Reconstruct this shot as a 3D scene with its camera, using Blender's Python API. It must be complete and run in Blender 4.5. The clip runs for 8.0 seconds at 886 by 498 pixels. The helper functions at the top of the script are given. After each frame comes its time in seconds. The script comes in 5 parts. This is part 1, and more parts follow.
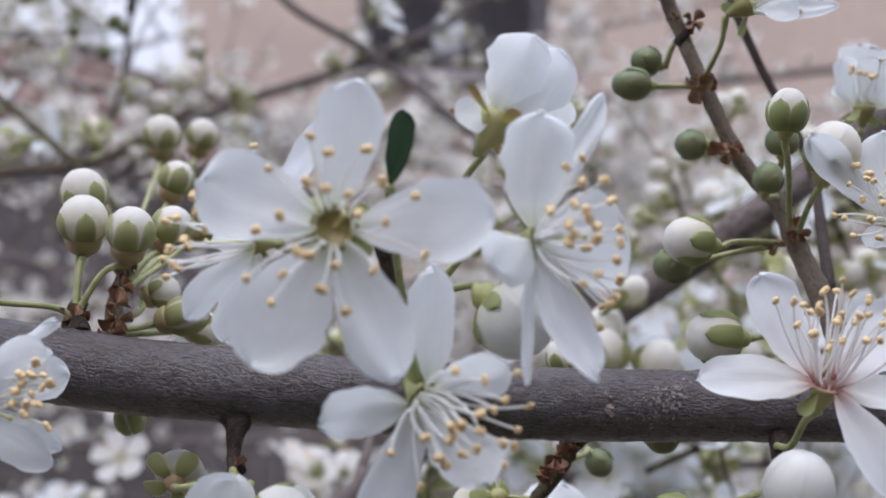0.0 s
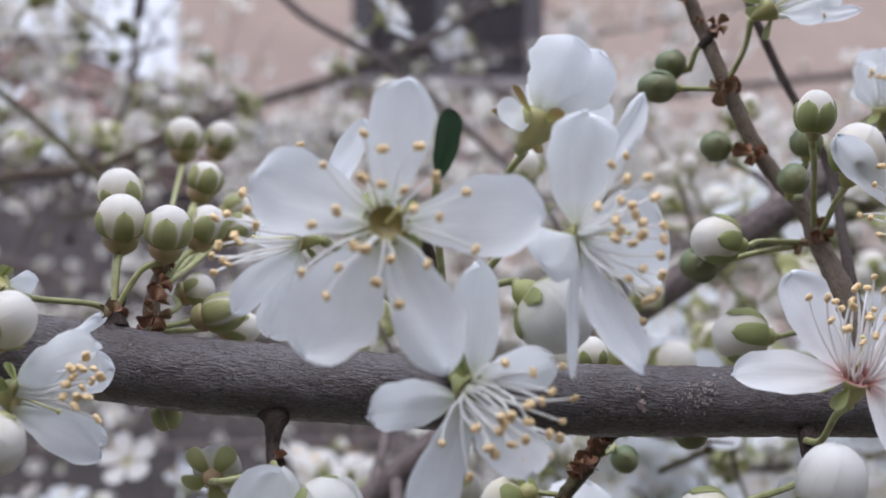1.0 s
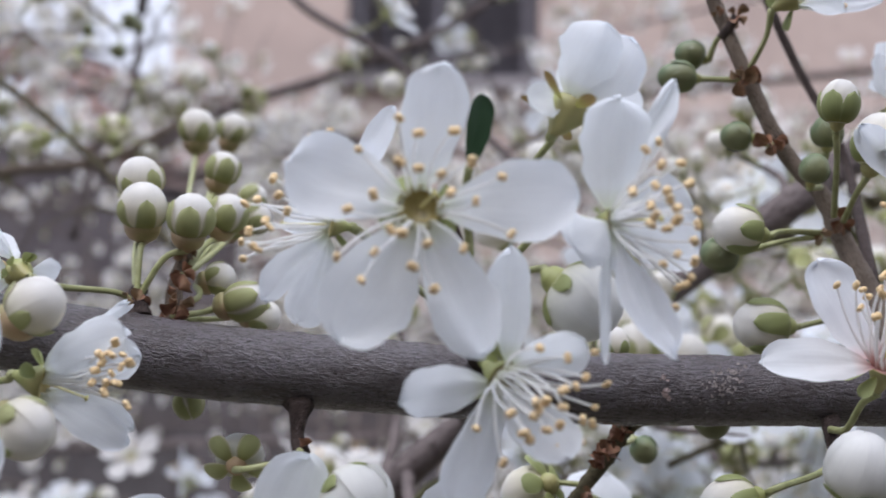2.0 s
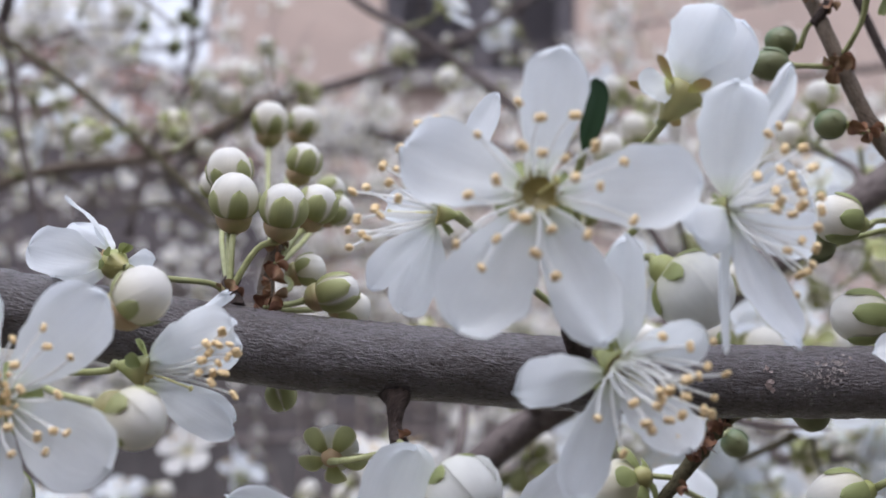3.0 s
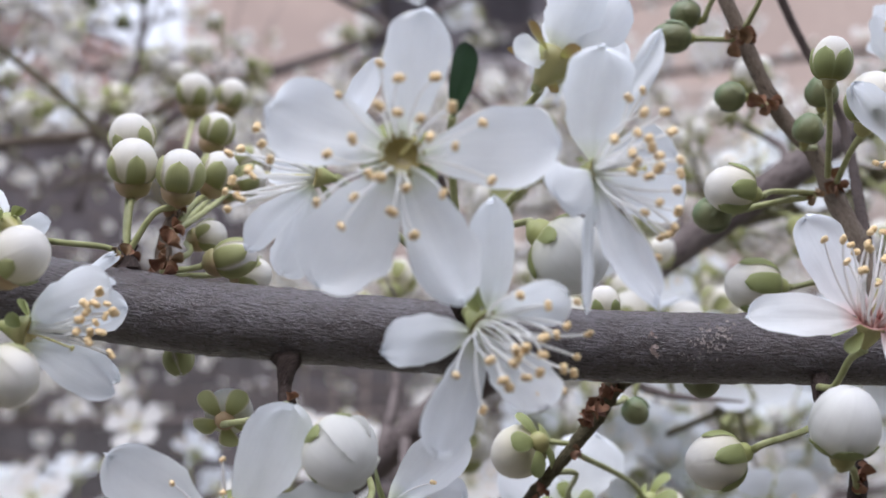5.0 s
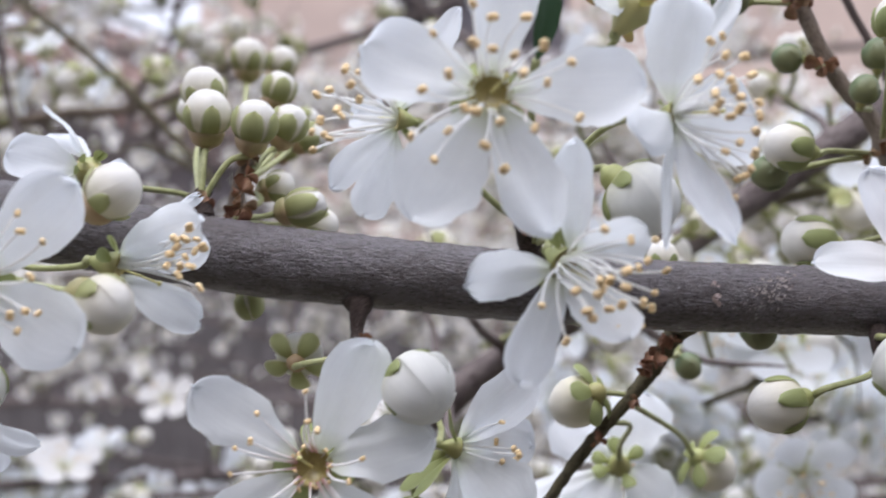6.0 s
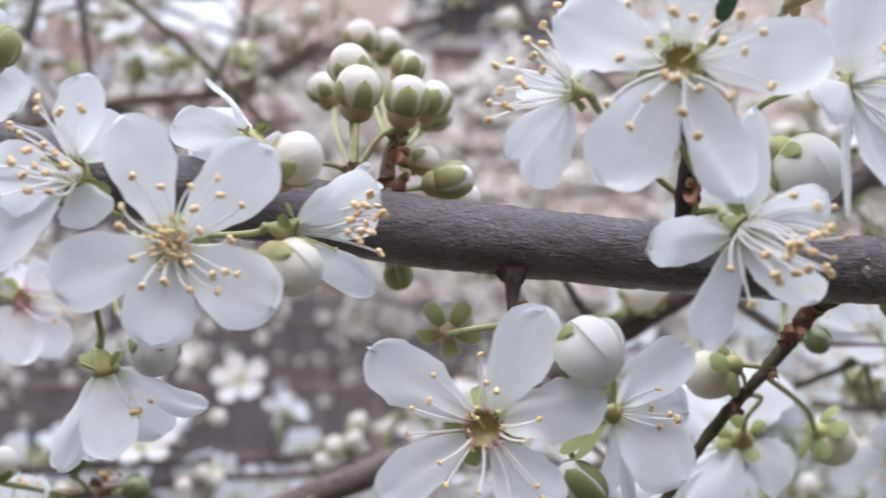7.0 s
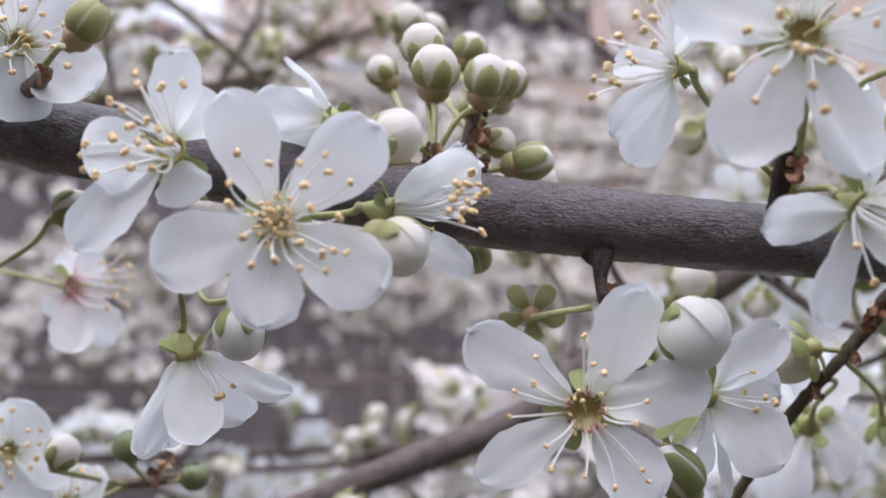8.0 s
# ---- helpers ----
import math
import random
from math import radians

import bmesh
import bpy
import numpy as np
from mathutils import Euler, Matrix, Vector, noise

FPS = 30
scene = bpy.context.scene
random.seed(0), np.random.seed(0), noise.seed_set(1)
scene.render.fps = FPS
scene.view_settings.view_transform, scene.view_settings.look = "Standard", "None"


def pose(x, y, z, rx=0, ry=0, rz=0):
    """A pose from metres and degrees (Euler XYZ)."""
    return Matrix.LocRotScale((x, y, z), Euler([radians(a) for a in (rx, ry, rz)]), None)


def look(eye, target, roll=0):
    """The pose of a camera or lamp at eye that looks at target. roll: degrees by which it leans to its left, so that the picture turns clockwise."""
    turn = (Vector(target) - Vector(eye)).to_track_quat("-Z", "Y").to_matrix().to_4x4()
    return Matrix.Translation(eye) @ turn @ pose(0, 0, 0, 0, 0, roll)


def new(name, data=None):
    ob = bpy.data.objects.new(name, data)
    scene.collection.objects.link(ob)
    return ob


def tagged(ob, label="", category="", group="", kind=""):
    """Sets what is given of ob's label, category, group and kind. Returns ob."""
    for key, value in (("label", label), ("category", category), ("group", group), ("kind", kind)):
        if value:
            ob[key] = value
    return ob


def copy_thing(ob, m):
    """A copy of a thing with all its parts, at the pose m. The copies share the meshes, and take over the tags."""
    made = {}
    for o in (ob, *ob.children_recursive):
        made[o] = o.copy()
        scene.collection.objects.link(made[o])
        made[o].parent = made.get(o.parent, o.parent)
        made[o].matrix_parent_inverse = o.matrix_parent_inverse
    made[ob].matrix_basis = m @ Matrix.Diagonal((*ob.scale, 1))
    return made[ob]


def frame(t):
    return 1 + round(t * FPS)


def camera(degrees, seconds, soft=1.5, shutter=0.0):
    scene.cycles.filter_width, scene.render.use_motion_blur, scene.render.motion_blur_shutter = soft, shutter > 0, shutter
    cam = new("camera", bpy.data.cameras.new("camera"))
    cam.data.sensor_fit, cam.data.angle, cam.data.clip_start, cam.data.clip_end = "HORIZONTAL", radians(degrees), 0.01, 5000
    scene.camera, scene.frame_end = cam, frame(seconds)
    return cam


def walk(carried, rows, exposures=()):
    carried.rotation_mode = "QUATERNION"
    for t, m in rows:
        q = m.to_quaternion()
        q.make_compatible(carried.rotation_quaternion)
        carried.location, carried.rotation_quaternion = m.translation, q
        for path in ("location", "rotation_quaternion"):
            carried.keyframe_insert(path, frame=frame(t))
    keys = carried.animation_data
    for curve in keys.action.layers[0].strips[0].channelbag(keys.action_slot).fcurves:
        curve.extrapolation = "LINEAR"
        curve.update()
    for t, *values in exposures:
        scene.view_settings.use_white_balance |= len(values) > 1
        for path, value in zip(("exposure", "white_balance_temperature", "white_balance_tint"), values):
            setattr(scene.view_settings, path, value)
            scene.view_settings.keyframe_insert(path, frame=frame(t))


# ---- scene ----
cam = camera(40.3, 8.0, soft=1.6, shutter=0.5)
cam.data.dof.use_dof = True
cam.data.dof.focus_distance = 0.105
cam.data.dof.aperture_fstop = 36.0
PATH = [
    (0, (0.00504, 0.00310, 1.50484), (0.00542, 0.10278, 1.51278), 0.34),
    (0.5, (0.00337, 0.00277, 1.50507), (0.00366, 0.10237, 1.51398), 0.29),
    (1, (0.00130, 0.00133, 1.50389), (0.00227, 0.10096, 1.51240), 0.40),
    (1.2, (0.00110, 0.00263, 1.50389), (0.00255, 0.10225, 1.51248), 0.52),
    (2.3, (-0.00411, 0.00076, 1.50279), (-0.00285, 0.10041, 1.51112), 0.45),
    (2.5, (-0.00608, 0.00037, 1.50317), (-0.00593, 0.10000, 1.51182), 0.37),
    (3, (-0.00669, 0.00292, 1.50241), (-0.00825, 0.10257, 1.51052), 0.49),
    (3.5, (-0.00467, 0.00155, 1.50362), (-0.00561, 0.10112, 1.51281), 0.36),
    (4, (-0.00104, 0.00130, 1.50305), (-0.00139, 0.10090, 1.51191), 0.18),
    (4.2, (-0.00037, 0.00238, 1.50215), (0.00010, 0.10205, 1.51018), 0.66),
    (5.3, (0.00083, 0.00111, 1.49990), (0.00117, 0.10088, 1.50667), 0.97),
    (5.5, (-0.00066, -0.00024, 1.49880), (-0.00042, 0.09952, 1.50566), 1.27),
    (6, (-0.00427, -0.00081, 1.49662), (-0.00479, 0.09900, 1.50271), 1.60),
    (6.5, (-0.00971, -0.00261, 1.49485), (-0.01113, 0.09724, 1.50015), 2.02),
    (7, (-0.01536, -0.00365, 1.49411), (-0.01849, 0.09616, 1.49949), 2.06),
    (7.5, (-0.02095, -0.00433, 1.49308), (-0.02446, 0.09545, 1.49872), 1.90),
    (8, (-0.02447, -0.00180, 1.49270), (-0.02644, 0.09806, 1.49770), 1.95),
]
EXPOSURES = [(0.0, 0.11, 6000, 15), (2.5, 0.2, 6000, 14.5), (4.2, 0.27, 6000, 14), (5.5, 0.4, 6080, 14.5), (7.0, 0.57, 6120, 15.5), (8.0, 0.41, 6150, 18)]
walk(cam, [(t, look(eye, target, roll)) for t, eye, target, roll in PATH], EXPOSURES)
SKY_STRENGTH, SUN_STRENGTH, CLOUD = 0.12, 2.0, (8.6, 8.75, 9.3)
HORIZON, ZENITH = 0.72, 1.5

# ---- world and light ----
world = bpy.data.worlds.new("world")
scene.world = world
world.use_nodes = True
wn, wl = world.node_tree.nodes, world.node_tree.links
sky = wn.new("ShaderNodeTexSky")
sky.sky_type, sky.sun_disc = "NISHITA", False
sky.sun_elevation, sky.sun_rotation = radians(55), radians(200)
sky.air_density, sky.dust_density, sky.ozone_density = 1.0, 4.0, 1.0
cloud = wn.new("ShaderNodeMix")
cloud.data_type = "RGBA"
cloud.inputs[0].default_value, cloud.inputs[7].default_value = 0.82, (*CLOUD, 1)
wl.new(sky.outputs[0], cloud.inputs[6])
up, height, veil = wn.new("ShaderNodeTexCoord"), wn.new("ShaderNodeSeparateXYZ"), wn.new("ShaderNodeMapRange")
veil.inputs["From Min"].default_value, veil.inputs["From Max"].default_value = 0.0, 1.0
veil.inputs["To Min"].default_value, veil.inputs["To Max"].default_value = HORIZON, ZENITH
wl.new(up.outputs["Generated"], height.inputs[0])
wl.new(height.outputs[2], veil.inputs["Value"])
overcast = wn.new("ShaderNodeMix")
overcast.data_type, overcast.blend_type = "RGBA", "MULTIPLY"
overcast.inputs[0].default_value = 1.0
wl.new(cloud.outputs[2], overcast.inputs[6])
wl.new(veil.outputs[0], overcast.inputs[7])
wl.new(overcast.outputs[2], wn["Background"].inputs[0])
wn["Background"].inputs[1].default_value = SKY_STRENGTH
sun = new("sun", bpy.data.lights.new("sun", "SUN"))
sun.data.energy, sun.data.angle, sun.data.color = SUN_STRENGTH, radians(50), (1.0, 0.97, 0.95)
sun.matrix_world = look((-1.2, -1.7, 8.4), (0, 0, 1.5))


# ---- materials ----
def mat(name):
    m = bpy.data.materials.new(name)
    m.use_nodes = True
    return m, m.node_tree.nodes, m.node_tree.links, m.node_tree.nodes["Principled BSDF"]


def ramp(n, l, fac, *stops):
    r = n.new("ShaderNodeValToRGB")
    els = r.color_ramp.elements
    while len(els) < len(stops):
        els.new(0.5)
    for e, (p, c) in zip(els, stops):
        e.position, e.color = p, (*c, 1)
    l.new(fac, r.inputs[0])
    return r.outputs[0]


def coords(n, l, kind, scale):
    tc, mp = n.new("ShaderNodeTexCoord"), n.new("ShaderNodeMapping")
    mp.inputs["Scale"].default_value = scale
    l.new(tc.outputs[kind], mp.inputs[0])
    return mp.outputs[0]


def noise_tex(n, l, vec, scale, detail=4.0, rough=0.55):
    t = n.new("ShaderNodeTexNoise")
    t.inputs["Scale"].default_value, t.inputs["Detail"].default_value, t.inputs["Roughness"].default_value = scale, detail, rough
    if vec:
        l.new(vec, t.inputs["Vector"])
    return t.outputs[0]


def bump(n, l, p, height, strength, distance):
    b = n.new("ShaderNodeBump")
    b.inputs["Strength"].default_value, b.inputs["Distance"].default_value = strength, distance
    l.new(height, b.inputs["Height"])
    l.new(b.outputs[0], p.inputs["Normal"])
    return b.outputs[0]


def mixed(n, l, fac, a, b, kind="MIX"):
    m = n.new("ShaderNodeMix")
    m.data_type, m.blend_type = "RGBA", kind
    for sock, val in ((m.inputs[0], fac), (m.inputs[6], a), (m.inputs[7], b)):
        if isinstance(val, (int, float)):
            sock.default_value = val
        elif isinstance(val, tuple):
            sock.default_value = (*val, 1)
        else:
            l.new(val, sock)
    return m.outputs[2]


def thin(name, inner, mid, outer, through_part, rough=0.5, vein=0.3, relief=0.2, rim=None, reach=0.22):
    """A thin living sheet: colour runs from the base (u 0) to the tip (u 1), veins along its length, and part of the light comes through."""
    m, n, l, p = mat(name)
    tc, sep = n.new("ShaderNodeTexCoord"), n.new("ShaderNodeSeparateXYZ")
    l.new(tc.outputs["UV"], sep.inputs[0])
    col = ramp(n, l, sep.outputs[0], (0.0, inner), (reach, mid), (max(0.75, reach + 0.2), outer), (1.0, outer))
    if rim:
        away, wide = n.new("ShaderNodeMath"), n.new("ShaderNodeMath")
        away.operation, wide.operation = "SUBTRACT", "ABSOLUTE"
        away.inputs[1].default_value = 0.5
        l.new(sep.outputs[1], away.inputs[0])
        l.new(away.outputs[0], wide.inputs[0])
        col = mixed(n, l, ramp(n, l, wide.outputs[0], (0.38, (0, 0, 0)), (0.5, (0.8, 0.8, 0.8))), col, rim)
    veins = noise_tex(n, l, coords(n, l, "UV", (1.6, 16.0, 1.0)), 1.0, 3.0)
    blot = noise_tex(n, l, coords(n, l, "Object", (1, 1, 1)), 420.0, 4.0)
    rnd = n.new("ShaderNodeObjectInfo")
    shade = ramp(n, l, veins, (0.35, (0.9, 0.9, 0.91)), (0.6, (1, 1, 1)))
    spots = ramp(n, l, blot, (0.3, (0.955, 0.955, 0.955)), (0.6, (1, 1, 1)))
    tone = ramp(n, l, rnd.outputs["Random"], (0.0, (0.965, 0.97, 0.985)), (1.0, (1, 1, 0.99)))
    col = mixed(n, l, vein, col, shade, "MULTIPLY")
    col = mixed(n, l, 1.0, col, spots, "MULTIPLY")
    col = mixed(n, l, 1.0, col, tone, "MULTIPLY")
    l.new(col, p.inputs["Base Color"])
    p.inputs["Roughness"].default_value = rough
    p.inputs["Specular IOR Level"].default_value = 0.25
    normal = bump(n, l, p, veins, relief, 0.0002)
    tr, mx = n.new("ShaderNodeBsdfTranslucent"), n.new("ShaderNodeMixShader")
    l.new(col, tr.inputs[0])
    l.new(normal, tr.inputs["Normal"])
    mx.inputs[0].default_value = through_part
    l.new(p.outputs[0], mx.inputs[1])
    l.new(tr.outputs[0], mx.inputs[2])
    l.new(mx.outputs[0], n["Material Output"].inputs[0])
    return m


def solid(name, a, b, scale, rough=0.5, relief=0.2, depth=0.0002, third=None):
    """A solid thing with two tones mixed by grain of that scale (per metre), and by a coarser one."""
    m, n, l, p = mat(name)
    vec = coords(n, l, "Object", (1, 1, 1))
    fine, coarse = noise_tex(n, l, vec, scale, 5.0), noise_tex(n, l, vec, scale * 0.17, 3.0)
    col = ramp(n, l, fine, (0.32, a), (0.68, b))
    if third:
        col = mixed(n, l, ramp(n, l, coarse, (0.48, (0, 0, 0)), (0.62, (0.8, 0.8, 0.8))), col, third)
    else:
        col = mixed(n, l, 1.0, col, ramp(n, l, coarse, (0.3, (0.8, 0.8, 0.8)), (0.7, (1, 1, 1))), "MULTIPLY")
    l.new(col, p.inputs["Base Color"])
    p.inputs["Roughness"].default_value = rough
    bump(n, l, p, fine, relief, depth)
    return m


def bark(name, dark, light, lichen, rough=0.75, scale=1.0, gloss=0.0, wrinkle=1.0):
    """Bark: UV runs in mm along (u) and round (v) the wood; lengthwise wrinkles broken by flakes and dark cracks, grey bloom in patches, pale scars."""
    m, n, l, p = mat(name)
    wr = noise_tex(n, l, coords(n, l, "UV", (0.8 * scale, 3.4 * scale, 1)), 1.0, 5.0, 0.62)
    pore = noise_tex(n, l, coords(n, l, "UV", (1.9 * scale, 2.6 * scale, 1)), 1.0, 5.0, 0.68)
    wr = mixed(n, l, 0.5, wr, pore)
    crack = noise_tex(n, l, coords(n, l, "UV", (0.9 * scale, 5.2 * scale, 4.0)), 1.0, 3.0, 0.5)
    bloom = noise_tex(n, l, coords(n, l, "UV", (0.16 * scale, 0.3 * scale, 1)), 1.0, 5.0, 0.62)
    scar = noise_tex(n, l, coords(n, l, "Object", (1, 1, 1)), 330.0 * scale, 5.0, 0.7)
    half = tuple(0.84 * x + 0.16 * y for x, y in zip(dark, light))
    low = tuple((1 - 0.6 * wrinkle) * x for x in dark)
    top = tuple(wrinkle * y + (1 - wrinkle) * x for x, y in zip(half, light))
    col = ramp(n, l, wr, (0.40, low), (0.46, half), (0.53, half), (0.64, top))
    col = mixed(n, l, ramp(n, l, bloom, (0.42, (0, 0, 0)), (0.68, (0.55, 0.55, 0.55))), col, light)
    slit = ramp(n, l, crack, (0.36, (1, 1, 1)), (0.42, (0, 0, 0)))
    col = mixed(n, l, slit, col, low)
    col = mixed(n, l, ramp(n, l, scar, (0.66, (0, 0, 0)), (0.74, (0.75, 0.75, 0.75))), col, lichen)
    l.new(col, p.inputs["Base Color"])
    p.inputs["Roughness"].default_value = rough
    p.inputs["Specular IOR Level"].default_value = 0.2
    deep = mixed(n, l, slit, wr, (0.2, 0.2, 0.2))
    bump(n, l, p, deep, wrinkle, 0.0009)
    p.inputs["Coat Weight"].default_value, p.inputs["Coat Roughness"].default_value, p.inputs["Coat IOR"].default_value = gloss, 0.22, 1.5
    skin = n.new("ShaderNodeBump")
    skin.inputs["Strength"].default_value, skin.inputs["Distance"].default_value = 1.0, 0.0003
    l.new(deep, skin.inputs["Height"])
    l.new(skin.outputs[0], p.inputs["Coat Normal"])
    return m


PETAL = thin("petal", (0.78, 0.82, 0.66), (0.91, 0.94, 0.965), (0.905, 0.943, 0.985), 0.50, 0.5, 0.24, 0.14)
# far blossom: the petal's white, with the crown's shade put into its colour
PETAL_FAR_DIM = thin("petal_far_dim", (0.66, 0.66, 0.44), (0.88, 0.865, 0.835), (0.89, 0.88, 0.865), 0.42, 0.5, 0.18, 0.10)
PETAL_PINK = thin("petal_pink", (0.80, 0.50, 0.48), (0.92, 0.91, 0.92), (0.91, 0.94, 0.975), 0.48, 0.55, 0.22, 0.10)
PETAL_RED = thin("petal_red", (0.62, 0.20, 0.21), (0.92, 0.88, 0.89), (0.91, 0.94, 0.975), 0.48, 0.55, 0.22, 0.10)
BUD_PETAL = thin("bud_petal", (0.68, 0.65, 0.44), (0.89, 0.86, 0.77), (0.92, 0.905, 0.865), 0.42, 0.5, 0.2, 0.12, reach=0.52)
BUD_WHITE = thin("bud_white", (0.72, 0.71, 0.55), (0.90, 0.90, 0.87), (0.92, 0.925, 0.915), 0.44, 0.5, 0.22, 0.12, reach=0.4)
SEPAL = thin("sepal", (0.42, 0.34, 0.17), (0.36, 0.37, 0.15), (0.42, 0.44, 0.21), 0.28, 0.5, 0.6, rim=(0.76, 0.72, 0.56))
SEPAL_GREEN = thin("sepal_green", (0.30, 0.30, 0.10), (0.265, 0.295, 0.105), (0.315, 0.355, 0.15), 0.25, 0.5, 0.6, rim=(0.42, 0.45, 0.22))
SEPAL_RED = thin("sepal_red", (0.40, 0.36, 0.09), (0.42, 0.40, 0.12), (0.34, 0.24, 0.10), 0.2, 0.5, 0.6)
LEAF = thin("leaf", (0.05, 0.09, 0.03), (0.035, 0.075, 0.035), (0.045, 0.085, 0.045), 0.12, 0.4, 0.6)
CUP = solid("calyx", (0.25, 0.27, 0.09), (0.35, 0.37, 0.14), 900, 0.5, 0.2, 0.0001, (0.32, 0.28, 0.11))
BUD_CUP = solid("bud_calyx", (0.28, 0.26, 0.10), (0.37, 0.33, 0.15), 900, 0.5, 0.2, 0.0001, (0.38, 0.25, 0.15))
NECTAR = solid("cup_inside", (0.36, 0.29, 0.09), (0.55, 0.46, 0.19), 1500, 0.3, 0.4, 0.0001)
NECTAR_PINK = solid("cup_inside_pink", (0.60, 0.34, 0.30), (0.74, 0.50, 0.44), 1500, 0.4, 0.3, 0.0001)
FILAMENT = thin("filament", (0.90, 0.91, 0.78), (0.96, 0.96, 0.95), (0.97, 0.97, 0.96), 0.55, 0.4, 0.1)
FILAMENT_PINK = thin("filament_pink", (0.72, 0.42, 0.38), (0.96, 0.93, 0.91), (0.97, 0.96, 0.95), 0.5, 0.4, 0.1)
ANTHER = solid("anther", (0.81, 0.57, 0.27), (0.93, 0.745, 0.45), 2500, 0.7, 0.5, 0.0001)
STALK = solid("stalk", (0.26, 0.28, 0.105), (0.40, 0.41, 0.20), 1200, 0.5, 0.2, 0.0001)
GREEN = solid("green_bud", (0.09, 0.13, 0.056), (0.165, 0.21, 0.098), 800, 0.5, 0.25, 0.0001, (0.17, 0.17, 0.08))
STIGMA = solid("stigma", (0.60, 0.55, 0.20), (0.72, 0.68, 0.30), 2000, 0.4)
SCALE = solid("bud_scale", (0.15, 0.065, 0.04), (0.34, 0.175, 0.10), 900, 0.7, 0.4, 0.0003, (0.30, 0.22, 0.12))
BARK = bark("bark", (0.044, 0.024, 0.020), (0.158, 0.142, 0.158), (0.50, 0.46, 0.43), 0.5, 1.3, 1.0, 1.0)
TWIG = bark("twig_bark", (0.155, 0.118, 0.088), (0.31, 0.252, 0.20), (0.38, 0.31, 0.24), 0.6, 1.6, 0.0, 0.7)
TWIG_GREEN = bark("green_twig_bark", (0.10, 0.086, 0.045), (0.22, 0.19, 0.115), (0.30, 0.26, 0.16), 0.6, 1.6)
PEEL = solid("bark_peel", (0.22, 0.15, 0.13), (0.56, 0.46, 0.43), 900, 0.8, 0.5, 0.0003)
FLAKE = solid("bark_flake", (0.18, 0.14, 0.13), (0.40, 0.35, 0.33), 700, 0.9, 0.5, 0.0003)
TWIG_DARK = bark("dark_twig_bark", (0.050, 0.032, 0.027), (0.135, 0.105, 0.095), (0.28, 0.23, 0.18), 0.7, 1.6)
# bark of the wood further back, haze put into its paler colours
HAZED_BARK = bark("hazed_bark", (0.14, 0.112, 0.106), (0.28, 0.24, 0.23), (0.31, 0.27, 0.25), 0.8, 0.5)

# ---- mesh helpers: lengths in mm, about an origin 1.5 m above the ground ----
MM = 0.001


def place(p):
    return Vector((p[0] * MM, p[1] * MM, 1.5 + p[2] * MM))


def to_mesh(name, verts, faces, uvs, material, smooth=True):
    me = bpy.data.meshes.new(name)
    me.from_pydata([tuple(v) for v in verts], [], faces)
    if uvs:
        layer = me.uv_layers.new(name="UVMap")
        idx = np.zeros(len(me.loops), dtype=np.int32)
        me.loops.foreach_get("vertex_index", idx)
        layer.data.foreach_set("uv", np.array(uvs, dtype=np.float32)[idx].ravel())
    me.polygons.foreach_set("use_smooth", np.full(len(me.polygons), smooth))
    for m in material if isinstance(material, (list, tuple)) else [material]:
        me.materials.append(m)
    me.update()
    return me


def part(name, me, parent, label=""):
    ob = new(name, me)
    ob.parent = parent
    return tagged(ob, label) if label else ob


def thing(name, p, label, category, group=""):
    ob = new(name)
    ob.empty_display_size = 0.002
    ob.location = place(p)
    return tagged(ob, label, category, group)


def sheet(fn, nu, nv, us=None):
    """Grid over u 0..1 and v -1..1; fn gives a point in mm."""
    verts, uvs, faces = [], [], []
    us = us or [i / nu for i in range(nu + 1)]
    for u in us:
        for j in range(nv + 1):
            v = -1 + 2 * j / nv
            verts.append(Vector(fn(u, v)) * MM)
            uvs.append((u, (v + 1) / 2))
    w = nv + 1
    for i in range(nu):
        for j in range(nv):
            faces.append((i * w + j, i * w + j + 1, (i + 1) * w + j + 1, (i + 1) * w + j))
    return verts, faces, uvs


def smooth_line(points, steps):
    """Catmull-Rom through the points, in mm."""
    p = [Vector(q) for q in points]
    p = [p[0] * 2 - p[1], *p, p[-1] * 2 - p[-2]]
    out = []
    for i in range(1, len(p) - 2):
        a, b, c, d = p[i - 1:i + 3]
        for s in range(steps):
            t = s / steps
            out.append(0.5 * (2 * b + (c - a) * t + (2 * a - 5 * b + 4 * c - d) * t * t + (3 * b - a - 3 * c + d) * t ** 3))
    return out + [p[-2]]


